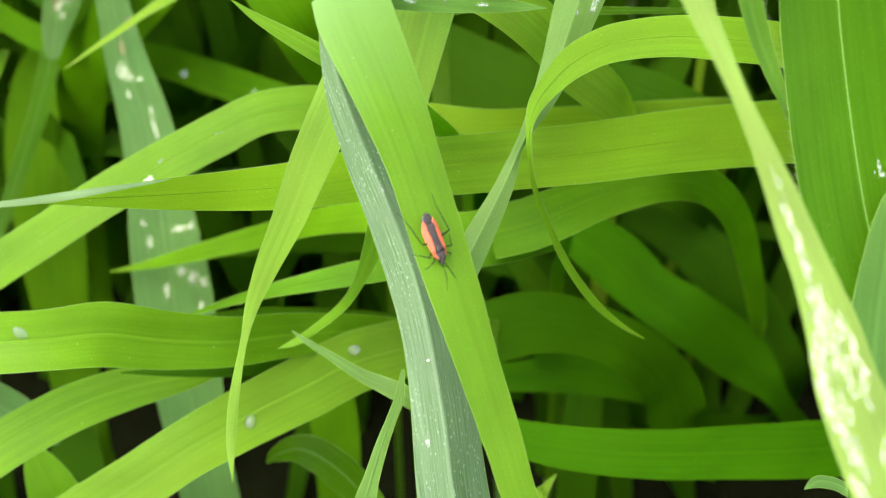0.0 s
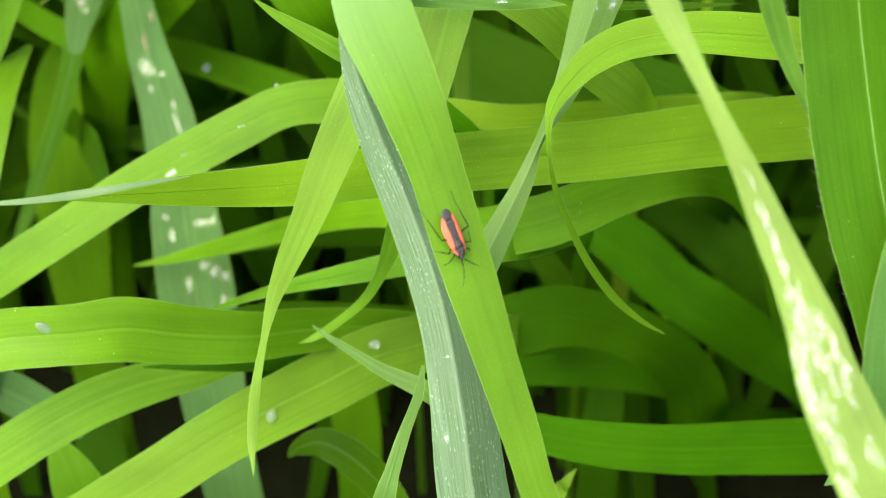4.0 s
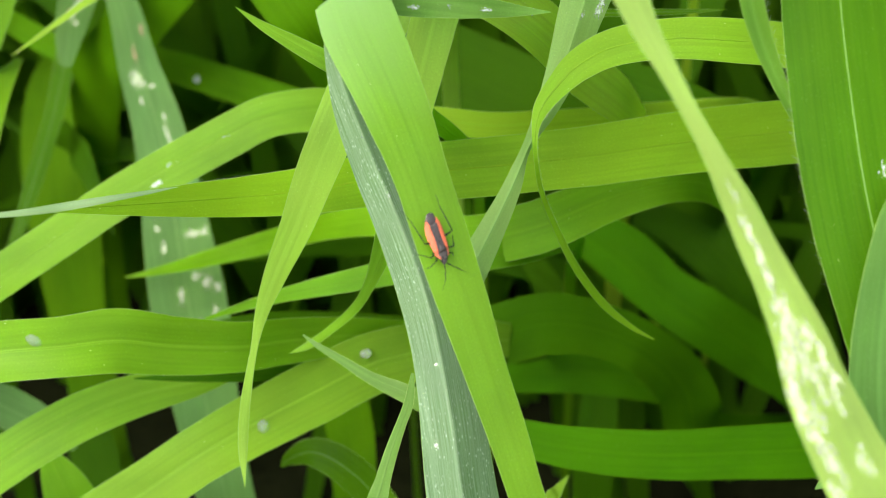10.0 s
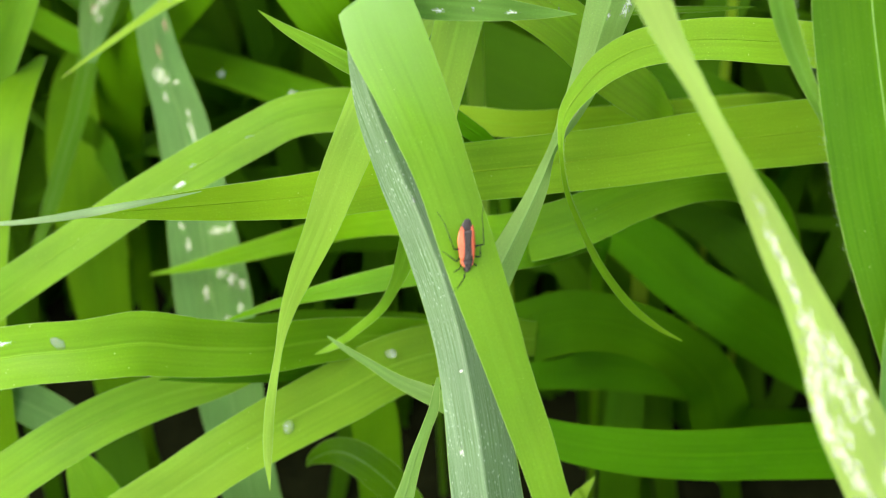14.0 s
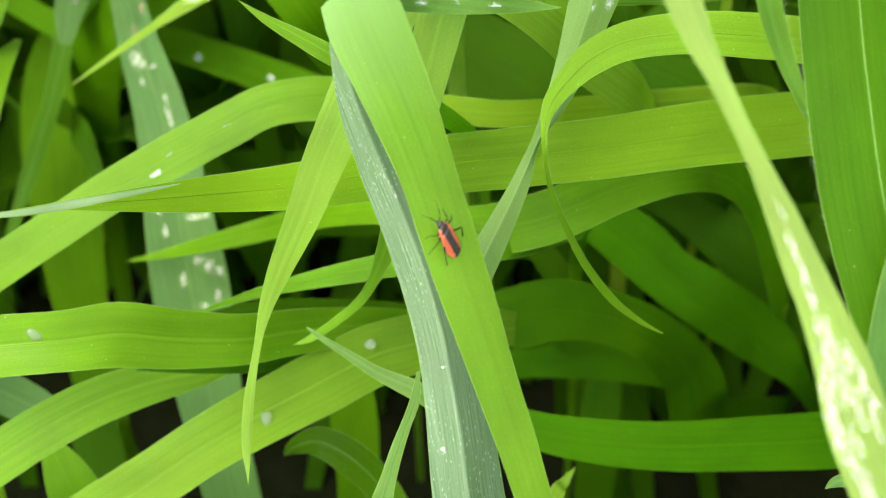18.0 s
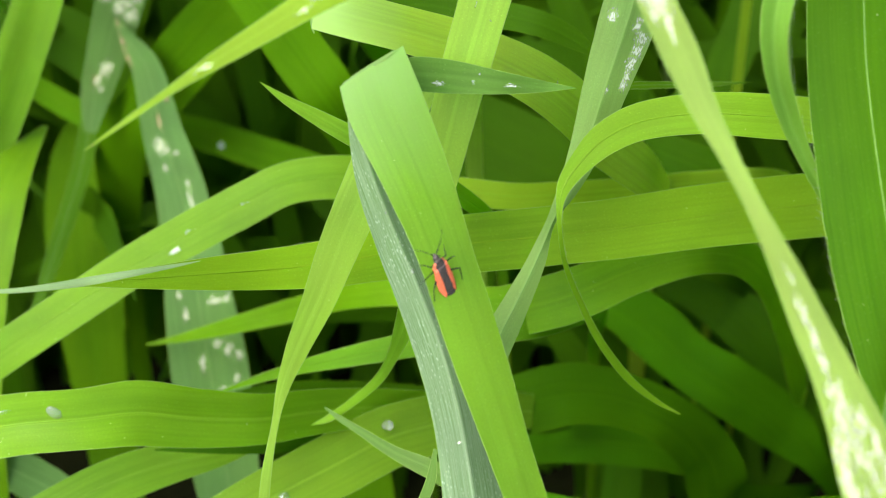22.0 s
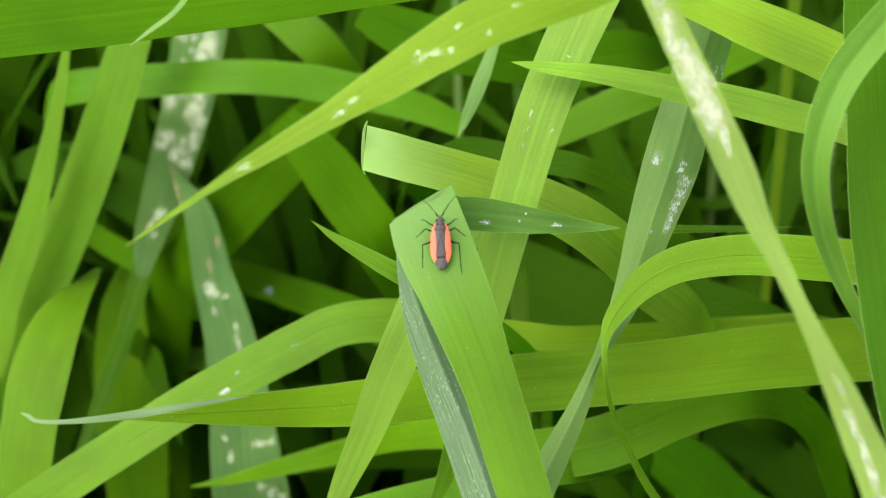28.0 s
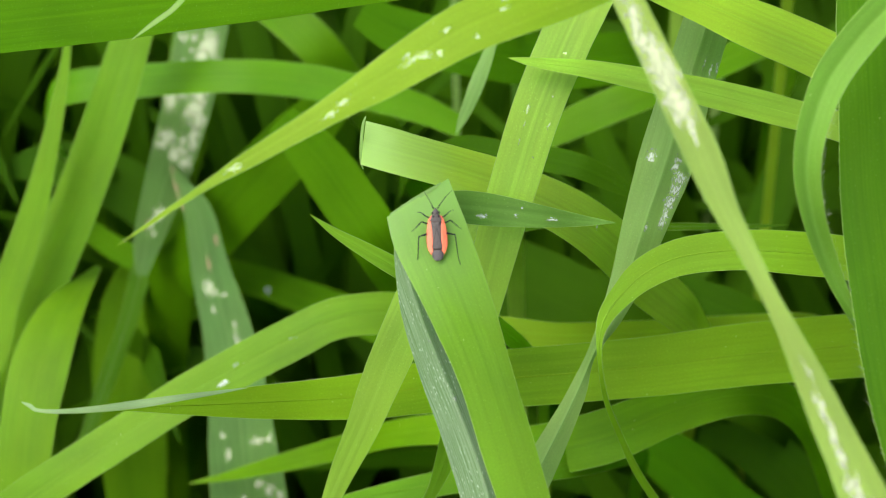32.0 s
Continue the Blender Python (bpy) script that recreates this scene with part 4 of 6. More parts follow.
leaves["R5"] = leaf("mid", 'green grass leaf lying level near the soil',
    [(2.3, 67.3, 188.4, 7.2, 0), (20.7, 60.3, 187, 9.4, 0), (37.5, 56.8, 186.3, 11.3, 0), (55.9, 56, 185.5, 12.4, 0),
     (73.3, 57.9, 184.2, 13.4, 0), (95.8, 61.6, 181.6, 14.7, 0), (124.2, 70.7, 175.1, 14.9, 0), (177.1, 89.7, 168.6, 11.9, 0),
     (204.2, 100.7, 125.1, 8.9, 0), (208.2, 112.7, 62.5, 5, 0), (210.2, 116.7, -2, 5, 0)])
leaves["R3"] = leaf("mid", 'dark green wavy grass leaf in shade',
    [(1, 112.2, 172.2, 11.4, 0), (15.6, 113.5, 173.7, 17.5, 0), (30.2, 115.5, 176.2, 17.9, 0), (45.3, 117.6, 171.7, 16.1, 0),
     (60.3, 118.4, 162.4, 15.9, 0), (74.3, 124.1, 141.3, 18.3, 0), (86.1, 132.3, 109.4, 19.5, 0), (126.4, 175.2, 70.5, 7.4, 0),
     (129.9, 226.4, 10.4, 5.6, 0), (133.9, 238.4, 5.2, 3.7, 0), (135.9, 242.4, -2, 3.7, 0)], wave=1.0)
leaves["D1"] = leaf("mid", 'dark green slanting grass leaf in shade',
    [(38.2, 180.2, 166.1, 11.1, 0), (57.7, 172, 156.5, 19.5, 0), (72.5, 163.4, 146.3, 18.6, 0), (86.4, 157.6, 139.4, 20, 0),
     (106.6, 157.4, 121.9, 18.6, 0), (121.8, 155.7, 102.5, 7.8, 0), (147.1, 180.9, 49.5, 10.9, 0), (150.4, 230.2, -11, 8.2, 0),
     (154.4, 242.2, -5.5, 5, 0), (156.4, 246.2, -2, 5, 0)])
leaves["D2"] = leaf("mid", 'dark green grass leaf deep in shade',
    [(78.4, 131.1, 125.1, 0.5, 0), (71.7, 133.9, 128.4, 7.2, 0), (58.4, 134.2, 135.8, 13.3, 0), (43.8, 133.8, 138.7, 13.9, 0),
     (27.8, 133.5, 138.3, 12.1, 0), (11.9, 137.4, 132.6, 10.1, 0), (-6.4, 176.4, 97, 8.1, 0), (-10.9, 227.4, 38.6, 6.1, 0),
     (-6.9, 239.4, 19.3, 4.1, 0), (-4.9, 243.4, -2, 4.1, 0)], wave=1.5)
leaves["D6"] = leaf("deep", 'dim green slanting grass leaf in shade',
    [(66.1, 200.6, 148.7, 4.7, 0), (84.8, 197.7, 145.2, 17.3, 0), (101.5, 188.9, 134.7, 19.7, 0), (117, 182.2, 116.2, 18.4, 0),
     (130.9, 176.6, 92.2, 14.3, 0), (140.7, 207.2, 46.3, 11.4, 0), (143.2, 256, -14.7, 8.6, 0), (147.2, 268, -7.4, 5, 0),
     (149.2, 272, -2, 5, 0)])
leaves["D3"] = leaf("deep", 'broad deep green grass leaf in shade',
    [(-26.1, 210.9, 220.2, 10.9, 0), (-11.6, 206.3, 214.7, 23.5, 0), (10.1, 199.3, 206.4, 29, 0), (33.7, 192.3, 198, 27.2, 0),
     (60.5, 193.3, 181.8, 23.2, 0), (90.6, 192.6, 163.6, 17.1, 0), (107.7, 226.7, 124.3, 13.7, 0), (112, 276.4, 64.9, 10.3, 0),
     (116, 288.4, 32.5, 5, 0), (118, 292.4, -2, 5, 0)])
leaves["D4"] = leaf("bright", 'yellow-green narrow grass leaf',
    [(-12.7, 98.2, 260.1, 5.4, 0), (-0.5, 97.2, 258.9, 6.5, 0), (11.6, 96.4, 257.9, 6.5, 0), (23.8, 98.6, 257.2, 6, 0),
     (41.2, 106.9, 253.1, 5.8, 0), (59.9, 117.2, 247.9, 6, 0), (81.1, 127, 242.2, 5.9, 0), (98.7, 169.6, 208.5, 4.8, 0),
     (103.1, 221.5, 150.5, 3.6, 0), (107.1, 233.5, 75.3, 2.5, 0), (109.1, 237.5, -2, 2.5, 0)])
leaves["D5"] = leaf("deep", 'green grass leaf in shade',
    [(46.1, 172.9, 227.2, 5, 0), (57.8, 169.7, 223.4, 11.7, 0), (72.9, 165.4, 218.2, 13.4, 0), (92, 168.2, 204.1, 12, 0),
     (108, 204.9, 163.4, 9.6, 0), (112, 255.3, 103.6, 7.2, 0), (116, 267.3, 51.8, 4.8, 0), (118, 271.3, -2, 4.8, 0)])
leaves["B1"] = leaf("lush", 'light green grass leaf near the soil',
    [(-104.7, 66.7, 177.3, 1.5, 0), (-101.8, 63, 172.8, 8.8, 0), (-97.4, 57.3, 166.1, 13.9, 0), (-91.2, 51.6, 152.3, 14.1, 0),
     (-75.8, 45.5, 98.2, 11.3, 0), (-71.8, 57.5, 49.1, 5, 0), (-69.8, 61.5, -2, 5, 0)])
leaves["B2"] = leaf("spotted", 'broad bluish-green grass leaf, partly shaded',
    [(-105.2, 87.8, 153.7, 1.6, 0), (-111.9, 88.4, 161.3, 9.5, 0), (-120.6, 91.4, 164.9, 11.8, 0), (-133.2, 95, 169.1, 11, 0),
     (-185.7, 112.7, 178.3, 8.8, 0), (-213.2, 125, 119.1, 6.6, 0), (-209.2, 137, 59.6, 4.4, 0), (-207.2, 141, -2, 4.4, 0)])
leaves["B3"] = leaf("deep", 'upright grass leaf in shaded dark green',
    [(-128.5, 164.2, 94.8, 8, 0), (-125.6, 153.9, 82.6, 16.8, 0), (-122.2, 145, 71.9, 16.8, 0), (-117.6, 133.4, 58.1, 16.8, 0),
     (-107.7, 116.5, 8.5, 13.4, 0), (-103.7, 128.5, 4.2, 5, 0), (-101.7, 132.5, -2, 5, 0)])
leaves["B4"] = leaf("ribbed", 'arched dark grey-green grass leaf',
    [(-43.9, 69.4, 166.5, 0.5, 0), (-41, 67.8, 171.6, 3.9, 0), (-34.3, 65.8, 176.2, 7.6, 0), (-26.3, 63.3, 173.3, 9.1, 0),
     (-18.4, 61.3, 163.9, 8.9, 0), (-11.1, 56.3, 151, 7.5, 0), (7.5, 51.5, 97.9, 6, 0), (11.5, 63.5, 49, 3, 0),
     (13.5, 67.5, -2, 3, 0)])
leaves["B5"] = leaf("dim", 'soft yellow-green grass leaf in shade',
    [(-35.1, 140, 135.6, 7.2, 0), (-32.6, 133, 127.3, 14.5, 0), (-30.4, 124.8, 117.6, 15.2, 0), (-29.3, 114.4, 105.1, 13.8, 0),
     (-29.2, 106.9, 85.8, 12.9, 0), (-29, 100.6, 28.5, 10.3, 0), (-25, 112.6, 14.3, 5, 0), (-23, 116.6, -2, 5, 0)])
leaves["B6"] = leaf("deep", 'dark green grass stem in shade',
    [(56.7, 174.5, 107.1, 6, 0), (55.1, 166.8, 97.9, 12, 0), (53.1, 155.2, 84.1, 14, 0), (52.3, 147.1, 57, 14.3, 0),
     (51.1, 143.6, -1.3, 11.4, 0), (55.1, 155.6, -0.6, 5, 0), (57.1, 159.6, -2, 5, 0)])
leaves["B7"] = leaf("fresh", 'small grass tip pointing up',
    [(29.9, 42.4, 193.6, 0.1, 0), (27.1, 40, 190.8, 2.4, 0), (23, 35.9, 185.8, 4, 0), (1.8, 22.1, 139.9, 3.2, 0),
     (5.8, 34.1, 69.9, 2.5, 0), (7.8, 38.1, -2, 2.5, 0)])
leaves["B8"] = leaf("spotted", 'small curled grass tip with white marks',
    [(75, 5.9, 230.3, 0.2, 0), (76.8, 6.7, 231.2, 2, 0), (79, 6.9, 231.5, 2.5, 0), (83.4, 5.9, 230.3, 2.3, 0),
     (87.9, 2.3, 225.9, 2, 0), (112.9, -9.8, 182, 3, 0), (116.9, 2.2, 91, 2.5, 0), (118.9, 6.2, -2, 2.5, 0)])
leaves["tipC"] = leaf("fresh", 'light green sharp-pointed grass leaf',
    [(-37.6, 43.1, 319.9, 0.1, 0), (-33.1, 42.9, 316.2, 1.6, 0), (-27.2, 42.6, 312.4, 2.9, 0), (-21.2, 42.4, 308.6, 3.7, 0),
     (-14.3, 45.7, 302.1, 4.3, 0), (-4.9, 51.7, 291.8, 4.5, 0), (7.5, 94.1, 249.3, 3.6, 0), (10.6, 145.8, 189.2, 3, 0),
     (14.6, 157.8, 94.6, 2.5, 0), (16.6, 161.8, -2, 2.5, 0)])
leaves["C1"] = leaf("yellow", 'pale yellow-green grass leaf in shade',
    [(-15.2, 198.1, 266.8, 6.9, 0), (-29, 200.5, 272.3, 9.4, 0), (-46.2, 202, 276.7, 10.6, 0), (-66.8, 202.8, 280.3, 11, 0),
     (-87.3, 202.4, 281.6, 10.6, 0), (-116.1, 210.6, 276.5, 10.9, 0), (-146.3, 217.8, 269.5, 10.9, 0), (-165.3, 256.7, 236.3, 8.7, 0),
     (-170, 307.6, 178.4, 6.5, 0), (-166, 319.6, 89.2, 4.3, 0), (-164, 323.6, -2, 4.3, 0)])
leaves["C2"] = leaf("dim", 'dull green slanting grass leaf',
    [(-66.7, 176.4, 279.2, 9.8, 0), (-55.3, 171, 268.7, 15, 0), (-47, 165.6, 258.7, 15.9, 0), (-38.5, 160.1, 248.4, 15.9, 0),
     (-30.6, 163.9, 231.9, 15.9, 0), (-18.8, 175, 205.1, 13.9, 0), (-9.9, 216.8, 159.7, 11.3, 0), (-7.7, 268.5, 98.9, 8.5, 0),
     (-3.7, 280.5, 49.4, 5, 0), (-1.7, 284.5, -2, 5, 0)])
leaves["C3"] = leaf("pale", 'small grey-green hanging grass tip',
    [(-13.1, 115.6, 303.1, 0.3, 0), (-11.4, 117.5, 306.4, 2.2, 0), (-8.2, 121.7, 313.3, 3.5, 0), (-5.3, 128, 319.4, 2.7, 0),
     (-2.7, 141.6, 324.6, 2.2, 0), (0.8, 194.4, 302.7, 3, 0), (1.7, 248.8, 247.7, 3, 0), (5.7, 260.8, 123.9, 2.5, 0),
     (7.7, 264.8, -2, 2.5, 0)])
leaves["C4"] = leaf("deep", 'curved grass leaf in shaded dark green',
    [(29.5, 99.9, 294.1, 1.3, 0), (23, 101.7, 298, 4.9, 0), (13.2, 103.2, 301.5, 6, 0), (0.2, 113.5, 298.2, 6.7, 0),
     (-15.1, 123.5, 294.7, 7, 0), (-31.5, 168.8, 262.1, 5.6, 0), (-35.6, 221.3, 204.4, 4.2, 0), (-31.6, 233.3, 102.2, 2.8, 0),
     (-29.6, 237.3, -2, 2.8, 0)])
leaves["C5"] = leaf("yellow", 'yellow-green grass leaf in shade',
    [(5, 165.7, 275.9, 6.3, 0), (20.7, 170.5, 282.7, 9.5, 0), (38, 175, 288.6, 9.8, 0), (56.9, 189.8, 289.8, 8.8, 0),
     (78.5, 205.3, 292, 8.4, 0), (94.7, 251.4, 264.6, 6.7, 0), (98.8, 304.1, 208.3, 5, 0), (102.8, 316.1, 104.1, 3.3, 0),
     (104.8, 320.1, -2, 3.3, 0)])
leaves["C6"] = leaf("ribbed", 'thin pointed grass blade',
    [(63.1, 90.6, 292.5, 0.1, 0), (53.3, 89.9, 292.4, 1.1, 0), (39.4, 89.2, 292.6, 1.6, 0), (24.3, 88.4, 292.8, 1.8, 0),
     (6.7, 91.7, 291.3, 1.8, 0), (-12.9, 129.8, 260.7, 3, 0), (-17.8, 180.5, 203.5, 3, 0), (-13.8, 192.5, 101.8, 2.5, 0),
     (-11.8, 196.5, -2, 2.5, 0)])
leaves["C7"] = leaf("yellow", 'dim green grass leaf in shade',
    [(-84.6, 226.7, 300.9, 10.6, 0), (-72.2, 223.3, 293.8, 12.7, 0), (-59.8, 218.1, 283.6, 13.1, 0), (-50.5, 221.8, 266.7, 11.9, 0),
     (-38.7, 224.3, 247.4, 11.1, 0), (-28.3, 261, 201.6, 8.9, 0), (-25.7, 311.4, 140.5, 6.7, 0), (-21.7, 323.4, 70.3, 4.5, 0),
     (-19.7, 327.4, -2, 4.5, 0)])
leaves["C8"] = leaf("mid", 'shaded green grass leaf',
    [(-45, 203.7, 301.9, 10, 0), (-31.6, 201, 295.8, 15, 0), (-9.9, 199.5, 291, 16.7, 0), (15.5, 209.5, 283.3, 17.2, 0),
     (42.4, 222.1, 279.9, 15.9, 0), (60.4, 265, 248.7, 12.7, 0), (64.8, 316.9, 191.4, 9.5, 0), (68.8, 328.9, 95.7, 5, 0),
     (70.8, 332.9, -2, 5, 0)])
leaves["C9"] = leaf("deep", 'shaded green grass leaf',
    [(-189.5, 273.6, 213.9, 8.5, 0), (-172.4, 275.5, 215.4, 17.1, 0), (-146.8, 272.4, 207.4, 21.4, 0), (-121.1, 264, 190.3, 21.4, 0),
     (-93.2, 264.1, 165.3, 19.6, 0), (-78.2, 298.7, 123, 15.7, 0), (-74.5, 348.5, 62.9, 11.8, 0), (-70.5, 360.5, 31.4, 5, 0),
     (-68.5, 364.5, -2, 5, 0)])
leaves["C10"] = leaf("dim", 'dull olive grass leaf slanting in shade',
    [(-51.8, 215.9, 270.8, 10.7, 0), (-64.8, 218.9, 257.6, 18.2, 0), (-80.1, 220.2, 241.6, 21.4, 0), (-95.1, 221.2, 225.1, 21.9, 0),
     (-108.7, 221.9, 208, 20.5, 0), (-123.3, 229.2, 182.4, 19.3, 0), (-133.3, 249.2, 110, 9, 0), (-137.3, 253.2, 50, 7, 0),
     (-139.3, 255.2, -2, 5, 0)])
leaves["foldtip"] = leaf("glaucdark", 'bluish tip folded back',
    [(19.5, 37.5, 321.7, 0.1, 0), (13.6, 37.4, 322.1, 2, 0), (5.4, 35.4, 324.1, 4.2, 0), (-2.7, 35.6, 325.1, 5.9, 0),
     (-8.2, 33.6, 326.8, 6, 0), (-11.5, 29.6, 329.1, 4.5, 0)], rib=0.02, parent=leaves["main"])
leaves["H2edge"] = leaf("silver", 'pale rolled edge',
    [(-84.6, 6.8, 301.9, 0.1, 0), (-83.2, 6.6, 301.3, 0.7, 0), (-81.7, 6.2, 300.6, 0.6, 0), (-77.8, 7.2, 299.7, 0.8, 0),
     (-71.9, 10.5, 298, 1.2, 0), (-66.2, 14.8, 296, 1.5, 0), (-60, 18.4, 294.8, 1.2, 0), (-54, 23.8, 292.3, 0.7, 0),
     (-49.6, 28.1, 290.3, 0.1, 0)], rib=0.02, note='rolled_edge', parent=leaves["H2"])
leaves["sqfold"] = leaf("pale", 'whitish folded edge',
    [(-27.7, 56.9, 334, 0.2, 0), (-28.2, 55.8, 332.7, 0.5, 0), (-28.5, 54.1, 329.7, 0.6, 0), (-28.5, 52.3, 326.7, 0.5, 0),
     (-28.1, 51.7, 325.2, 0.2, 0)], rib=0.02, note='folded_edge', parent=leaves["sq26"])
leaves["crease"] = leaf("pale", 'pale creased edge',
    [(-20.6, 25.1, 329.7, 0.2, 0), (-18.9, 25.7, 330.6, 0.5, 0), (-16.4, 26.7, 331.9, 0.6, 0), (-13.8, 27.5, 333.2, 0.6, 0),
     (-11.8, 28.3, 334.4, 0.2, 0)], rib=0.02, note='creased_edge', parent=leaves["main"])
leaves["bgX"] = leaf("lush", 'light green broad grass leaf, softly lit',
    [(-125.6, 171.3, 232.1, 2, 0), (-129, 145.8, 233.2, 12.7, 0), (-131.5, 128.3, 225.6, 16.7, 0), (-133.3, 115.1, 212.1, 15.3, 0), (-133.7, 104, 197.4, 14, 0), (-133.9, 95.4, 182.6, 13.2, 0), (-134.4, 83.3, 128.1, 10.5, 0), (-130.4, 95.3, 64, 5, 0), (-128.4, 99.3, -2, 5, 0)])


def surface(ob, s, a):
    """The place and axes on a leaf, s of the way from its tip and a across (-1 to 1), in the leaf's own space."""
    st, fold, root, thing = stations[ob.name]
    x = min(max(s, 0), 0.9999) * (len(st) - 1)
    i = int(x)
    w = x - i
    mid = st[i][0].lerp(st[i + 1][0], w)
    side, nor = st[i][1].lerp(st[i + 1][1], w).normalized(), st[i][2].lerp(st[i + 1][2], w).normalized()
    half = st[i][3] * (1 - w) + st[i + 1][3] * w
    at = mid + side * half * a + nor * (fold * (abs(a) - 0.5) * half + 0.10 * half * (0.5 - a * a) + 0.00011)
    return at - root, side, nor, half


def blotches(key, spots, skin=None):
    """Pale dried patches on a leaf: (way along, across, length and width in mm)."""
    ob = leaves[key]
    st, fold, root, thing = stations[ob.name]
    total = (len(st) - 1)
    for n, (s, a, long, wide) in enumerate(spots):
        _, side, nor, half = surface(ob, s, a)
        i = min(int(s * total), total - 1)
        per = max((st[i + 1][0] - st[i][0]).length * 1000, 0.05) * total
        bm = bmesh.new()
        rim, grain = bm.loops.layers.uv.new("rim"), bm.loops.layers.uv.new("grain")
        rings = []
        for q in (0.0, 0.4, 0.75, 1.05):
            ring = []
            for k in range(1 if q == 0 else 16):
                g = k / 16 * math.tau
                size = q * (1 + 0.35 * noise.noise(Vector((math.cos(g) * 1.6 + n * 3.1, math.sin(g) * 1.6, s * 40))))
                aa = min(max(a + size * math.cos(g) * wide * 0.0007 / max(half, 0.0004), -1.0), 1.0)
                ss = s + size * math.sin(g) * long * 0.7 / per
                p, _, nn, h = surface(ob, ss, aa)
                ring.append((bm.verts.new(p + nn * (0.00001 + 0.000003 * (n % 9))), (1 - q / 1.05, 0), (aa * h * 1000 + n * 7.3, ss * per)))
            rings.append(ring)
        for inner, outer in zip(rings, rings[1:]):
            for k in range(16):
                quad = [outer[k], outer[(k + 1) % 16]] + ([inner[0]] if len(inner) == 1 else [inner[(k + 1) % 16], inner[k]])
                face = bm.faces.new([v for v, _, _ in quad])
                for loop, (_, near, mm_uv) in zip(face.loops, quad):
                    loop[rim].uv, loop[grain].uv = near, mm_uv
        part("blotch", bm, skin or (MINE if key == "NS" else CREAM if key in ("bg12", "bg18") else FLECK if key in ("N1", "L4") else BLOTCH), thing,
             "brown scorched patch" if skin else "pale dried blotch")


def fringe(key, s0, s1, edge, count, long):
    """Short fine hairs along one edge of a leaf."""
    ob = leaves[key]
    rnd = random.Random(int(s0 * 1000))
    bm = bmesh.new()
    for n in range(count):
        s = s0 + (s1 - s0) * (n + rnd.random()) / count
        p, side, nor, half = surface(ob, s, edge * 0.985)
        p2, _, _, _ = surface(ob, s - 0.01, edge * 0.985)
        way = (side * edge + (p2 - p).normalized() * rnd.uniform(0.0, 0.9) + nor * rnd.uniform(-0.1, 0.4)).normalized()
        h = long * rnd.uniform(0.5, 1.1) * 0.001
        a = side.cross(nor).normalized()
        prev = None
        for f, r in ((0, 0.000018), (0.5, 0.000015), (1.0, 0.000006)):
            c = p + way * h * f + (p2 - p).normalized() * h * 0.25 * f * f
            ring = [bm.verts.new(c + a * r * math.cos(g) + nor * r * math.sin(g)) for g in (0, 2.1, 4.2)]
            if prev:
                for k in range(3):
                    bm.faces.new((prev[k], prev[(k + 1) % 3], ring[(k + 1) % 3], ring[k]))
            prev = ring
    part("hair_fringe", bm, HAIR, stations[ob.name][3], "fringe of fine pale hairs")


blotches("N1", [(0.4529, 0.00, 4.20, 1.00), (0.4647, 0.15, 2.20, 1.20), (0.4794, 0.35, 1.70, 1.40), (0.4471, -0.30, 1.70, 0.80), (0.3206, 0.30, 2.60, 0.90), (0.3412, 0.00, 2.90, 0.90), (0.1765, -0.10, 3.00, 0.70), (0.1853, 0.30, 2.00, 0.60), (0.5353, 0.50, 1.00, 0.80), (0.5059, -0.30, 1.80, 0.80), (0.5765, -0.10, 1.80, 0.80), (0.5824, -0.40, 1.50, 0.60)])
blotches("L4", [(0.3599, -0.36, 1.64, 0.92), (0.3381, -0.29, 1.43, 0.41), (0.3473, 0.66, 1.64, 0.41), (0.3071, 0.45, 0.62, 0.51), (0.4479, 0.22, 0.51, 0.82), (0.3849, 0.43, 0.61, 0.41), (0.3193, -0.28, 1.03, 0.31)])
blotches("foldtip", [(0.6655, -0.45, 2.02, 0.81), (0.4946, -0.19, 0.81, 0.61), (0.3385, -0.24, 2.44, 0.71), (0.4755, 0.46, 0.51, 0.40)])
blotches("mark", [(0.5266, -0.57, 2.67, 1.78), (0.5247, 0.38, 2.90, 1.56), (0.5161, 0.70, 2.67, 2.90), (0.5043, 0.68, 2.90, 2.23), (0.4934, 0.67, 2.90, 2.01), (0.4818, 0.68, 2.67, 1.34), (0.4727, 0.70, 2.45, 1.34), (0.4646, 0.09, 1.56, 0.56), (0.6216, 0.38, 2.23, 0.45), (0.6192, 0.70, 2.90, 0.56), (0.6233, 0.91, 2.67, 0.45), (0.6189, 0.97, 1.11, 0.56)])
blotches("H1", [(0.3843, -0.37, 3.00, 1.20), (0.3814, -0.33, 2.00, 1.00), (0.3607, 0.15, 1.40, 0.70), (0.2857, 0.00, 0.80, 0.50), (0.2914, 0.06, 0.80, 0.50)])
blotches("glauc", [(0.2695, -0.05, 1.58, 0.69), (0.5135, 0.22, 0.59, 0.89), (0.6253, 0.57, 1.77, 0.79), (0.1902, 0.05, 0.98, 0.39)])
blotches("T1", [(0.4173, -0.36, 2.37, 0.46), (0.4243, -0.40, 1.09, 0.46), (0.4221, -0.27, 0.91, 0.36)])
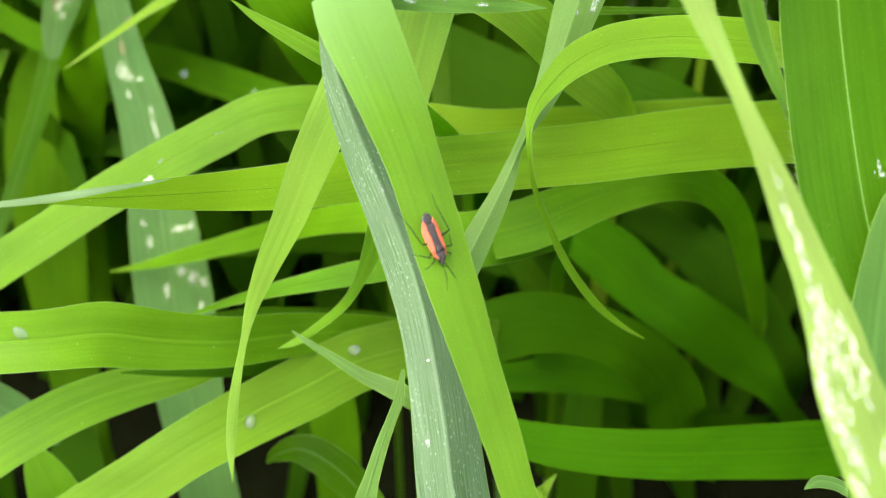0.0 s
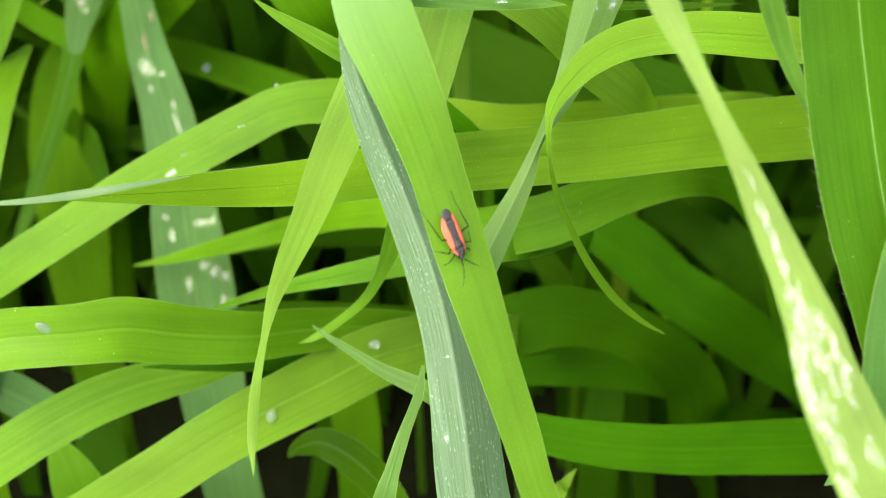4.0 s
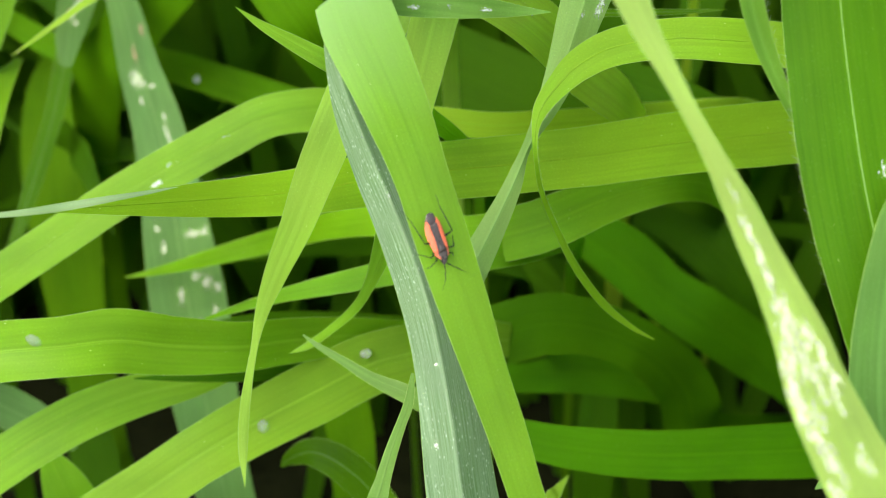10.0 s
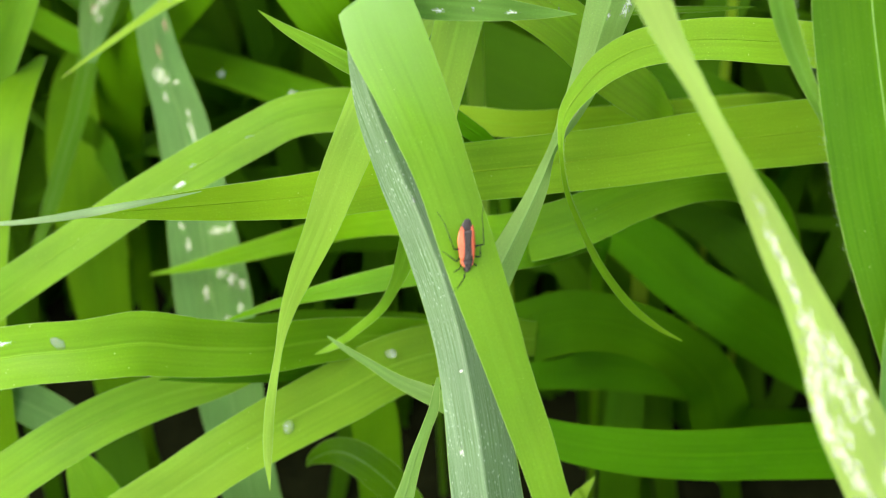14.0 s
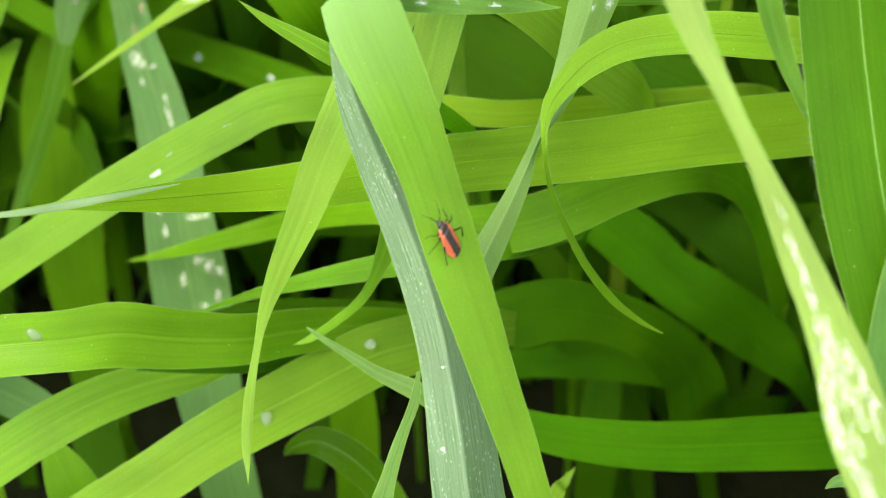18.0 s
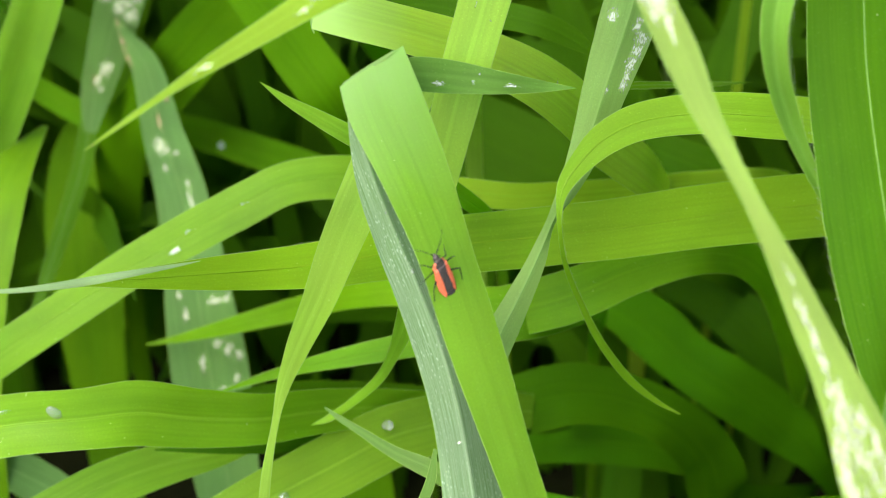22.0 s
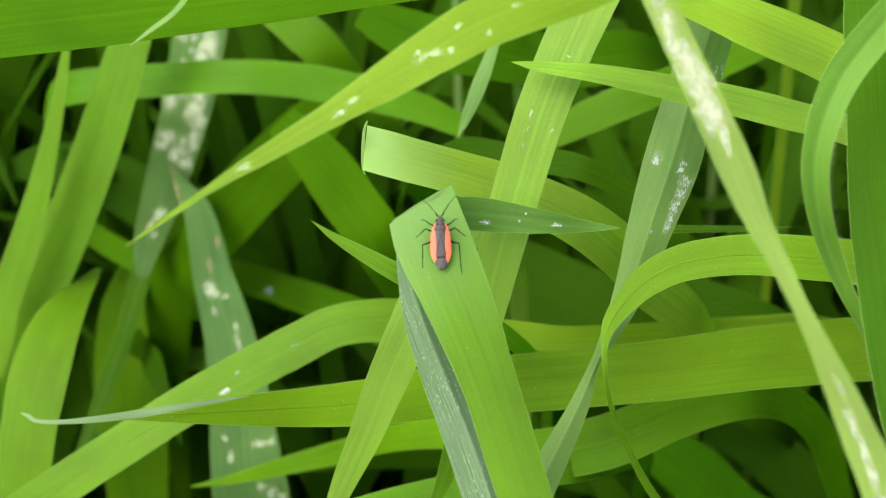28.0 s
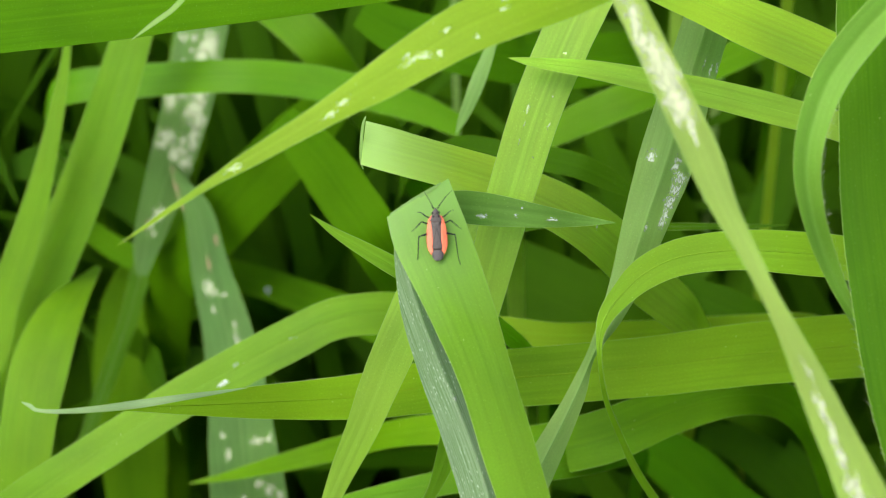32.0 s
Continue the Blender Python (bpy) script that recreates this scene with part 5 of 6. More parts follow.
blotches("bg12", [(0.2478, 0.28, 5.28, 4.22), (0.2564, 0.02, 2.46, 2.46), (0.2777, 0.33, 2.80, 1.75), (0.3072, -0.35, 2.10, 1.75), (0.3303, -0.33, 6.97, 1.57), (0.5336, 0.15, 5.15, 1.89), (0.5113, -0.32, 2.40, 3.09), (0.5214, -0.58, 4.12, 3.43), (0.5307, -0.81, 3.09, 2.40), (0.5569, -0.67, 4.12, 2.06), (0.5683, -0.29, 2.06, 2.75), (0.4404, 0.57, 2.75, 1.72), (0.4538, -0.47, 2.75, 4.12), (0.4659, 0.42, 3.43, 2.06), (0.4523, -0.81, 3.44, 1.72), (0.2645, -0.31, 1.76, 1.76)])
blotches("bg18", [(0.4406, 0.50, 9.90, 5.14), (0.4386, 0.34, 6.09, 3.24), (0.4119, 0.93, 6.28, 4.19), (0.4083, 0.86, 3.80, 2.66), (0.4217, 0.17, 7.42, 4.19), (0.4366, 0.17, 4.57, 2.66), (0.3773, -0.62, 7.42, 4.76), (0.3645, -0.87, 4.57, 3.04), (0.3492, -0.64, 7.43, 4.19), (0.3568, -0.85, 4.57, 2.67), (0.3745, 0.32, 8.37, 4.76), (0.3783, 0.60, 5.14, 3.04), (0.3443, 0.24, 8.77, 5.15), (0.3467, 0.43, 5.33, 3.24), (0.3305, 0.62, 7.43, 3.24), (0.3427, 0.60, 4.57, 2.10), (0.3064, 0.60, 7.45, 3.82), (0.2951, 0.76, 4.58, 2.29), (0.2962, -0.48, 3.82, 7.07), (0.2884, -0.43, 2.29, 4.59), (0.2777, -0.60, 3.44, 5.74), (0.2948, -0.62, 2.10, 3.63), (0.2702, -0.03, 6.32, 3.26), (0.2692, 0.15, 3.83, 2.11), (0.2612, 0.63, 4.98, 5.75), (0.2777, 0.36, 3.06, 3.63), (0.1502, 0.14, 6.01, 3.30), (0.1552, 0.41, 3.68, 2.13), (0.1261, -0.07, 5.06, 2.34), (0.1119, 0.27, 3.12, 1.56)])
rnd = random.Random(31)
blotches("bg18", [(rnd.uniform(0.27, 0.47), rnd.choice((rnd.gauss(0.55, 0.25), rnd.gauss(-0.4, 0.3))), rnd.uniform(2.0, 5.0), rnd.uniform(1.2, 2.4)) for _ in range(20)])
blotches("bg19", [(0.3238, 0.34, 2.75, 2.75), (0.4177, 0.03, 3.48, 1.93)])
blotches("NS", [(0.5333, 0.10, 4.25, 1.02), (0.5667, 0.15, 4.25, 1.27), (0.5944, 0.20, 3.40, 1.19), (0.6333, 0.20, 4.25, 1.87), (0.6611, 0.30, 5.10, 2.55), (0.6667, -0.30, 4.25, 1.68), (0.6889, 0.65, 5.10, 2.04), (0.7000, 0.10, 5.10, 2.21), (0.7111, 0.75, 5.10, 1.87), (0.7333, 0.70, 5.10, 1.87), (0.7444, 0.30, 3.40, 1.36), (0.7611, 0.60, 3.40, 1.70), (0.6944, -0.50, 4.25, 1.26), (0.7167, -0.60, 3.40, 1.12), (0.7389, -0.40, 3.40, 1.05), (0.7833, 0.50, 5.10, 1.87), (0.7889, -0.30, 4.25, 1.40), (0.8000, 0.80, 5.10, 1.70), (0.4944, 0.00, 2.55, 0.77), (0.7278, -0.10, 3.40, 1.05)])
blotches("NS", [(0.0278, 0.10, 4.00, 1.60), (0.0444, 0.20, 5.00, 2.00), (0.0667, 0.00, 4.00, 1.60), (0.0889, 0.20, 5.00, 2.40), (0.1056, 0.25, 6.00, 2.80), (0.1222, 0.10, 6.00, 2.80), (0.1389, 0.00, 5.00, 2.60), (0.1556, 0.10, 5.00, 2.60), (0.1667, 0.00, 5.00, 2.40), (0.1833, -0.10, 3.00, 1.20), (0.1333, -0.50, 4.00, 1.50), (0.2000, 0.00, 2.00, 0.60)])
blotches("W1", [(0.6279, 0.47, 6.02, 0.84), (0.5883, 0.47, 4.81, 0.84), (0.6100, 0.33, 1.93, 0.72)])
blotches("sq26", [(0.4345, -0.23, 0.48, 2.38)])
blotches("N1", [(0.0105, -0.05, 0.77, 0.34)], BROWN)
blotches("bg12", [(0.0000, 0.97, 4.94, 2.66), (0.0572, 0.97, 7.59, 1.90), (0.1101, 0.97, 5.65, 1.51), (0.1934, -0.67, 5.55, 1.48), (0.2181, 0.01, 5.49, 1.46)], BROWN)
blotches("bg18", [(0.1243, -0.26, 3.89, 1.95)], BROWN)
fringe("T1", 0.3487, 0.5168, 1, 20, 1.30)
fringe("T1", 0.3105, 0.4476, 1, 14, 1.40)
fringe("rcurl", 0.1915, 0.4120, -1, 32, 0.90)
fringe("rcurl", 0.4120, 0.5550, -1, 16, 0.90)
fringe("loop", 0.4539, 0.2790, 1, 50, 0.50)
fringe("H2", 0.2346, 0.3324, -1, 40, 0.50)
fringe("W1", 0.30, 0.60, 1, 46, 0.45)
fringe("W1", 0.30, 0.60, -1, 46, 0.45)
fringe("W3", 0.10, 0.50, -1, 40, 0.40)
fringe("loop", 0.2773, 0.2160, 1, 20, 0.45)


# drops of water
def water_drop(name, at, size, flat, way, long=1.25):
    bm = bmesh.new()
    bmesh.ops.create_uvsphere(bm, u_segments=20, v_segments=12, radius=size)
    for v in bm.verts:
        v.co.z *= flat
        v.co.x *= long
    ob = part(name, bm, WATER)
    ob.matrix_world = Matrix.Translation(at) @ TOWARDS.to_track_quat("Z", "Y").to_matrix().to_4x4() @ pose(0, 0, 0, 0, 0, way)
    tagged(ob, "clear round water drop on a grass leaf", "water drop", "water drops")


water_drop("water_drop", Vector((-0.0875, 0.0366, 0.2442)) + TOWARDS * 0.0014, 0.0016, 0.75, -35, 1.7)
water_drop("water_drop", Vector((-0.0430, 0.0478, 0.2050)) + TOWARDS * 0.0005, 0.0014, 0.75, 80)
water_drop("water_drop", Vector((-0.0193, 0.0662, 0.2112)) + TOWARDS * 0.0005, 0.0012, 0.75, 10)

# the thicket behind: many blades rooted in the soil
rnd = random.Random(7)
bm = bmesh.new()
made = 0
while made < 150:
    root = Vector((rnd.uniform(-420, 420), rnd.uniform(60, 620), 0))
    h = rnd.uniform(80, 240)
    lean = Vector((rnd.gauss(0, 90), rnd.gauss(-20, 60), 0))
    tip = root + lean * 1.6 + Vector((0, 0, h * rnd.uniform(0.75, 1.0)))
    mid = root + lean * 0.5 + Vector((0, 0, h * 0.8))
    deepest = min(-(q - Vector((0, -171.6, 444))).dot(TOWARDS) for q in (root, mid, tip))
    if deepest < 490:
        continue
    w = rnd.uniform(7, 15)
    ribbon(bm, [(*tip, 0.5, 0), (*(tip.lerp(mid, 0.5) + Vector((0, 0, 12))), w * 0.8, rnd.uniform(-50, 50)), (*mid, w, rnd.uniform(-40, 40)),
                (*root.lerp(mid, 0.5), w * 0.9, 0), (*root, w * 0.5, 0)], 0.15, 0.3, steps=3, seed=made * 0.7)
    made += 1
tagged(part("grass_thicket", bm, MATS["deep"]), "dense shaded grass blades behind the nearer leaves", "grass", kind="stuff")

# taller grass added round about to keep low sky light off; a clearing is left where one looks in
LOOKOUT, UPWARDS = Vector((0, -171.6, 444)), Vector((0, math.sin(radians(40)), math.cos(radians(40))))


def in_clearing(p):
    off = p - LOOKOUT
    deep = -off.dot(TOWARDS)
    if off.length < 60:
        return True
    return 0 < deep < 470 and abs(off.x) < 0.42 * deep + 12 and -0.26 * deep - 12 < off.dot(UPWARDS) < 0.48 * deep + 12


rnd = random.Random(11)
bm = bmesh.new()
made = 0
while made < 1500:
    if made % 2:
        root = Vector((rnd.uniform(-380, 380), rnd.uniform(-20, 420), 0))
        h = rnd.uniform(140, 400)
    else:
        g, far = rnd.uniform(0, math.tau), rnd.uniform(330, 1500)
        root = Vector((math.cos(g) * far, 120 + math.sin(g) * far, 0))
        h = rnd.uniform(240, 460)
    # kept short on the open side so that light reaches the leaves
    if root.y < -60:
        h *= 0.35
    w = rnd.uniform(8, 17)
    lean = Vector((rnd.gauss(0, 60), rnd.gauss(0, 60), 0))
    line = [root + lean * 1.8 + Vector((0, 0, h * 0.9)), root + lean + Vector((0, 0, h)), root + lean * 0.4 + Vector((0, 0, h * 0.6)), root]
    probe = [a.lerp(c, k / 6) for a, c in zip(line, line[1:]) for k in range(7)]
    # the near left stays bare too, to let light in
    if any(in_clearing(p) for p in probe) or -330 < root.x < -90 and root.y < 260:
        made += 0.02
        continue
    made = int(made) + 1
    ribbon(bm, [(*line[0], 0.5, 0), (*line[1], w * 0.8, rnd.uniform(-60, 60)), (*line[2], w, rnd.uniform(-60, 60)), (*line[3], w * 0.5, 0)],
           0.15, 0.3, steps=3, seed=made * 0.9)
# the low sward between the tall blades
while made < 4300:
    g, far = rnd.uniform(0, math.tau), 360 + 1240 * math.sqrt(rnd.random())
    root = Vector((math.cos(g) * far, 120 + math.sin(g) * far, 0))
    h, w = rnd.uniform(70, 190), rnd.uniform(7, 15)
    lean = Vector((rnd.gauss(0, 50), rnd.gauss(0, 50), 0))
    line = [root + lean * 1.8 + Vector((0, 0, h * 0.8)), root + lean + Vector((0, 0, h)), root + lean * 0.4 + Vector((0, 0, h * 0.6)), root]
    if any(in_clearing(p) for p in line):
        made += 0.02
        continue
    made = int(made) + 1
    ribbon(bm, [(*line[0], 0.5, 0), (*line[1], w * 0.8, rnd.uniform(-60, 60)), (*line[2], w, rnd.uniform(-60, 60)), (*line[3], w * 0.5, 0)],
           0.15, 0.3, steps=2, seed=made * 0.9)
tagged(part("meadow_grass", bm, MATS["deep"]), "tall dense meadow grass added all round to block light", "grass", kind="stuff")

# ---- the insect: 9 mm long, head along +y, belly on z = 0 ----
MM = 0.001


def egg(bm, at, size, turn=(0, 0, 0), seg=14):
    """An ellipsoid of half axes size (mm)."""
    m = pose(at[0] * MM, at[1] * MM, at[2] * MM, *turn) @ Matrix.Diagonal((size[0] * MM, size[1] * MM, size[2] * MM, 1))
    bmesh.ops.create_uvsphere(bm, u_segments=seg, v_segments=seg // 2 + 2, radius=1, matrix=m)


def rod(bm, a, b, ra, rb, sides=7):
    a, b = Vector(a) * MM, Vector(b) * MM
    q = (b - a).to_track_quat("Z", "Y").to_matrix()
    ends = []
    for c, r in ((a, ra), (a.lerp(b, 0.35), ra * 1.08), (b, rb)):
        ends.append([bm.verts.new(c + q @ Vector((math.cos(g) * r * MM, math.sin(g) * r * MM, 0))) for g in np.linspace(0, math.tau, sides + 1)[:-1]])
    for lo, hi in zip(ends, ends[1:]):
        for k in range(sides):
            bm.faces.new((lo[k], lo[(k + 1) % sides], hi[(k + 1) % sides], hi[k]))
    bm.faces.new(ends[0][::-1])
    bm.faces.new(ends[-1])


def shield(bm, outline, height, drop, thick=0.12):
    """A domed plate over an outline of (y, left x, right x) rows, in mm."""
    tops = []
    for y, x0, x1 in outline:
        row = []
        for k in range(7):
            x = x0 + (x1 - x0) * k / 6
            z = height - drop * (x / 1.5) ** 2
            row.append((bm.verts.new(Vector((x, y, z)) * MM), bm.verts.new(Vector((x, y, z - thick)) * MM)))
        tops.append(row)
    for a, b in zip(tops, tops[1:]):
        for k in range(6):
            bm.faces.new((a[k][0], a[k + 1][0], b[k + 1][0], b[k][0]))
            bm.faces.new((a[k + 1][1], a[k][1], b[k][1], b[k + 1][1]))
        bm.faces.new((a[0][1], a[0][0], b[0][0], b[0][1]))
        bm.faces.new((a[6][0], a[6][1], b[6][1], b[6][0]))
    bm.faces.new([v for v, _ in tops[0]][::-1] + [v for _, v in tops[0]])
    bm.faces.new([v for v, _ in tops[-1]] + [v for _, v in tops[-1]][::-1])


bug = tagged(new("plant_bug"), "slender orange-red and black plant bug on a grass leaf", "insect")
bm = bmesh.new()
egg(bm, (0, -0.6, 1.0), (1.55, 3.6, 0.66))
part("abdomen", bm, BLACK, bug)
bm = bmesh.new()
egg(bm, (0, 3.65, 1.15), (0.56, 0.56, 0.46))
egg(bm, (0, 4.12, 1.0), (0.27, 0.34, 0.28))
head = part("head", bm, WINGBLACK, bug)
for sx in (-1, 1):
    bm = bmesh.new()
    egg(bm, (sx * 0.56, 3.62, 1.25), (0.19, 0.22, 0.2))
    part("eye", bm, BLACK, head)
bm = bmesh.new()
shield(bm, [(3.35, -0.60, 0.60), (3.2, -0.74, 0.74), (2.7, -0.96, 0.96), (2.25, -1.12, 1.12), (2.1, -1.10, 1.10)], 1.78, 0.36, 0.5)
part("pronotum", bm, WINGBLACK, bug, "grey-black neck shield")
for sx in (-1, 1):
    bm = bmesh.new()
    rows = [(3.15, 0.70, 0.84), (2.7, 0.90, 1.16), (2.25, 1.06, 1.42), (2.1, 1.04, 1.42)]
    shield(bm, [(y, min(sx * a, sx * c), max(sx * a, sx * c)) for y, a, c in rows], 1.80, 0.36, 0.4)
    part("shield_margin", bm, RED, bug, "orange-red neck shield margin")
bm = bmesh.new()
egg(bm, (-0.42, 2.95, 1.66), (0.26, 0.22, 0.14))
egg(bm, (0.42, 2.95, 1.66), (0.26, 0.22, 0.14))
part("shield_knobs", bm, BLACK, bug)
bm = bmesh.new()
shield(bm, [(2.1, -0.80, 0.80), (1.6, -0.56, 0.56), (1.0, -0.18, 0.18), (0.85, -0.04, 0.04)], 1.92, 0.3)
part("scutellum", bm, WINGBLACK, bug)
bm = bmesh.new()
shield(bm, [(2.05, -1.0, 1.0), (1.0, -0.90, 0.90), (-0.4, -0.80, 0.80), (-1.6, -0.86, 0.86), (-2.3, -1.0, 1.0), (-2.75, -1.05, 1.05)], 1.82, 0.26)
part("dark_wing_centre", bm, WINGBLACK, bug, "dull black inner wing")
for sx in (-1, 1):
    bm = bmesh.new()
    rows = [(2.15, 0.95, 1.36), (1.4, 0.84, 1.60), (0.4, 0.76, 1.74), (-0.8, 0.72, 1.82), (-1.8, 0.78, 1.80), (-2.5, 0.84, 1.66), (-2.9, 0.72, 1.50), (-3.3, 0.98, 1.30), (-3.6, 1.06, 1.14)]
    shield(bm, [(y, min(sx * a, sx * c), max(sx * a, sx * c)) for y, a, c in rows], 1.86, 0.34)
    part("wing_cover", bm, RED, bug, "orange-red wing margin")
    bm = bmesh.new()
    rod(bm, (sx * 0.06, 0.85, 1.845), (sx * 0.86, -2.3, 1.78), 0.03, 0.03)
    part("wing_vein", bm, BLACK, bug)
bm = bmesh.new()
shield(bm, [(-2.5, -0.9, 0.9), (-3.2, -1.04, 1.04), (-3.9, -0.98, 0.98), (-4.4, -0.72, 0.72), (-4.7, -0.30, 0.30)], 1.70, 0.26)
part("wing_membrane", bm, MEMBRANE, bug, "smoky dark wing membrane")

limbs = {}
LEGS = {  # hip, knee, ankle, toe on the right side
    "fore": ((0.8, 2.6, 0.9), (1.8, 3.1, 1.6), (2.5, 3.75, 0.6), (3.1, 3.85, 0.06)),
    "mid": ((1.0, 1.6, 0.9), (2.5, 2.2, 1.7), (3.6, 1.2, 0.6), (4.2, 0.75, 0.06)),
    "hind": ((1.0, 0.2, 0.9), (3.1, -0.4, 2.0), (3.4, -4.6, 0.7), (3.95, -6.6, 0.06)),
}
for row, joints in LEGS.items():
    for sx in (-1, 1):
        j = [Vector((sx * x, y, z)) for x, y, z in joints]
        hip = j[0]
        at = [p - hip for p in j]
        bm = bmesh.new()
        rod(bm, at[0], at[1], 0.13 if row != "hind" else 0.17, 0.10)
        leg = part("leg", bm, BLACK, bug)
        leg.location = hip * MM
        bm = bmesh.new()
        rod(bm, at[1], at[2], 0.085, 0.06)
        part("shin", bm, BLACK, leg)
        bm = bmesh.new()
        rod(bm, at[2], at[3], 0.045, 0.04)
        egg(bm, at[3], (0.07, 0.07, 0.05), seg=6)
        part("foot", bm, BLACK, leg)
        limbs[row, sx] = (leg, hip * MM)
for sx in (-1, 1):
    base = Vector((sx * 0.35, 4.3, 1.2))
    j = [Vector(p) for p in ((0, 0, 0), (sx * 0.30, 0.75, 0.25), (sx * 1.1, 2.2, 0.35), (sx * 1.7, 3.0, 0.15), (sx * 2.1, 3.7, -0.1))]
    bm = bmesh.new()
    rod(bm, j[0], j[1], 0.10, 0.09)
    feeler = part("antenna", bm, BLACK, bug)
    feeler.location = base * MM
    for a, b, r0, r1 in ((j[1], j[2], 0.06, 0.075), (j[2], j[3], 0.04, 0.035), (j[3], j[4], 0.035, 0.03)):
        bm = bmesh.new()
        rod(bm, a, b, r0, r1)
        part("antenna_joint", bm, BLACK, feeler)
    limbs["feeler", sx] = (feeler, base * MM)

BUG_PATH = [
    (0, pose(-0.00115, -0.00188, 0.30023, -55.2, -2.3, -135.4)),
    (4, pose(-0.00110, -0.00173, 0.30035, -55.4, -3.0, -134.6)),
    (9, pose(-0.00162, -0.00141, 0.30097, -56.9, -4.0, -135.9)),
    (13, pose(-0.00144, -0.00153, 0.30095, -54.7, -5.7, -137.4)),
    (13.3, pose(-0.00216, -0.00112, 0.30129, -62.3, -4.6, -133.6)),
    (13.6, pose(-0.00129, -0.00058, 0.30058, -68.9, -9.9, -135.6)),
    (13.9, pose(-0.00096, -0.00035, 0.30076, -72.5, -9.0, -138.9)),
    (14.2, pose(-0.00082, -0.00235, 0.30068, -30.0, -43.7, -167.2)),
    (14.5, pose(-0.00070, -0.00207, 0.30128, -8.8, -49.9, 177.5)),
    (15.2, pose(-0.00028, -0.00154, 0.30049, 33.1, -46.3, 119.3)),
    (15.9, pose(-0.00059, -0.00093, 0.30068, 63.9, -23.3, 84.9)),
    (16.5, pose(-0.00114, -0.00059, 0.30142, 79.3, -5.3, 55.9)),
    (16.8, pose(-0.00099, -0.00041, 0.30148, 80.4, -4.6, 54.9)),
    (17.1, pose(-0.00090, -0.00017, 0.30162, 80.8, -4.3, 54.3)),
    (17.4, pose(-0.00124, -0.00041, 0.30164, 79.0, -7.0, 56.3)),
    (17.7, pose(-0.00155, -0.00090, 0.30142, 75.8, -11.6, 60.3)),
    (18, pose(-0.00129, -0.00057, 0.30147, 74.1, -15.7, 63.8)),
    (18.6, pose(-0.00154, -0.00061, 0.30170, 70.3, -22.2, 71.3)),
    (19.2, pose(-0.00253, -0.00145, 0.30205, 65.6, -24.7, 85.4)),
    (19.5, pose(-0.00181, -0.00053, 0.30237, 55.6, -34.5, 96.5)),
    (19.8, pose(-0.00189, -0.00073, 0.30242, 50.0, -39.4, 103.3)),
    (20.1, pose(-0.00201, -0.00072, 0.30254, 49.0, -40.3, 104.6)),
    (20.4, pose(-0.00211, -0.00052, 0.30248, 59.8, -31.3, 90.8)),
    (20.8, pose(-0.00251, 0.00070, 0.30357, 72.0, -22.7, 70.4)),
    (21.2, pose(-0.00301, 0.00128, 0.30398, 71.3, -15.7, 58.8)),
    (21.6, pose(-0.00379, 0.00198, 0.30523, 74.9, -10.1, 49.7)),
    (22, pose(-0.00453, 0.00302, 0.30666, 75.5, -9.8, 46.8)),
    (22.5, pose(-0.00558, 0.00462, 0.30872, 74.5, -10.4, 45.2)),
    (23, pose(-0.00699, 0.00675, 0.31132, 73.4, -7.7, 38.1)),
    (23.5, pose(-0.00937, 0.01073, 0.31563, 68.7, -5.0, 39.5)),
    (24, pose(-0.01135, 0.01634, 0.32124, 67.4, -2.4, 26.0)),
    (24.4, pose(-0.01261, 0.01889, 0.32416, 69.0, -1.4, 14.2)),
    (24.8, pose(-0.01191, 0.02205, 0.32719, 67.3, 0.3, 7.5)),
    (25.2, pose(-0.01205, 0.02250, 0.32729, 60.2, 1.5, 5.1)),
    (25.5, pose(-0.01216, 0.02274, 0.32757, 60.4, 1.5, 3.2)),
    (27.5, pose(-0.01254, 0.02235, 0.32722, 60.2, 0.6, 3.6)),
    (28, pose(-0.01218, 0.02249, 0.32732, 59.9, -0.5, 3.7)),
    (29, pose(-0.01215, 0.02257, 0.32740, 60.1, -0.6, 3.7)),
    (30, pose(-0.01250, 0.02270, 0.32760, 60.0, -0.4, 4.2)),
    (30.5, pose(-0.01251, 0.02250, 0.32738, 59.5, -0.3, 4.4)),
    (31, pose(-0.01255, 0.02266, 0.32757, 59.4, -1.3, 4.6)),
    (32, pose(-0.01234, 0.02255, 0.32741, 60.2, -1.6, 4.3)),
]
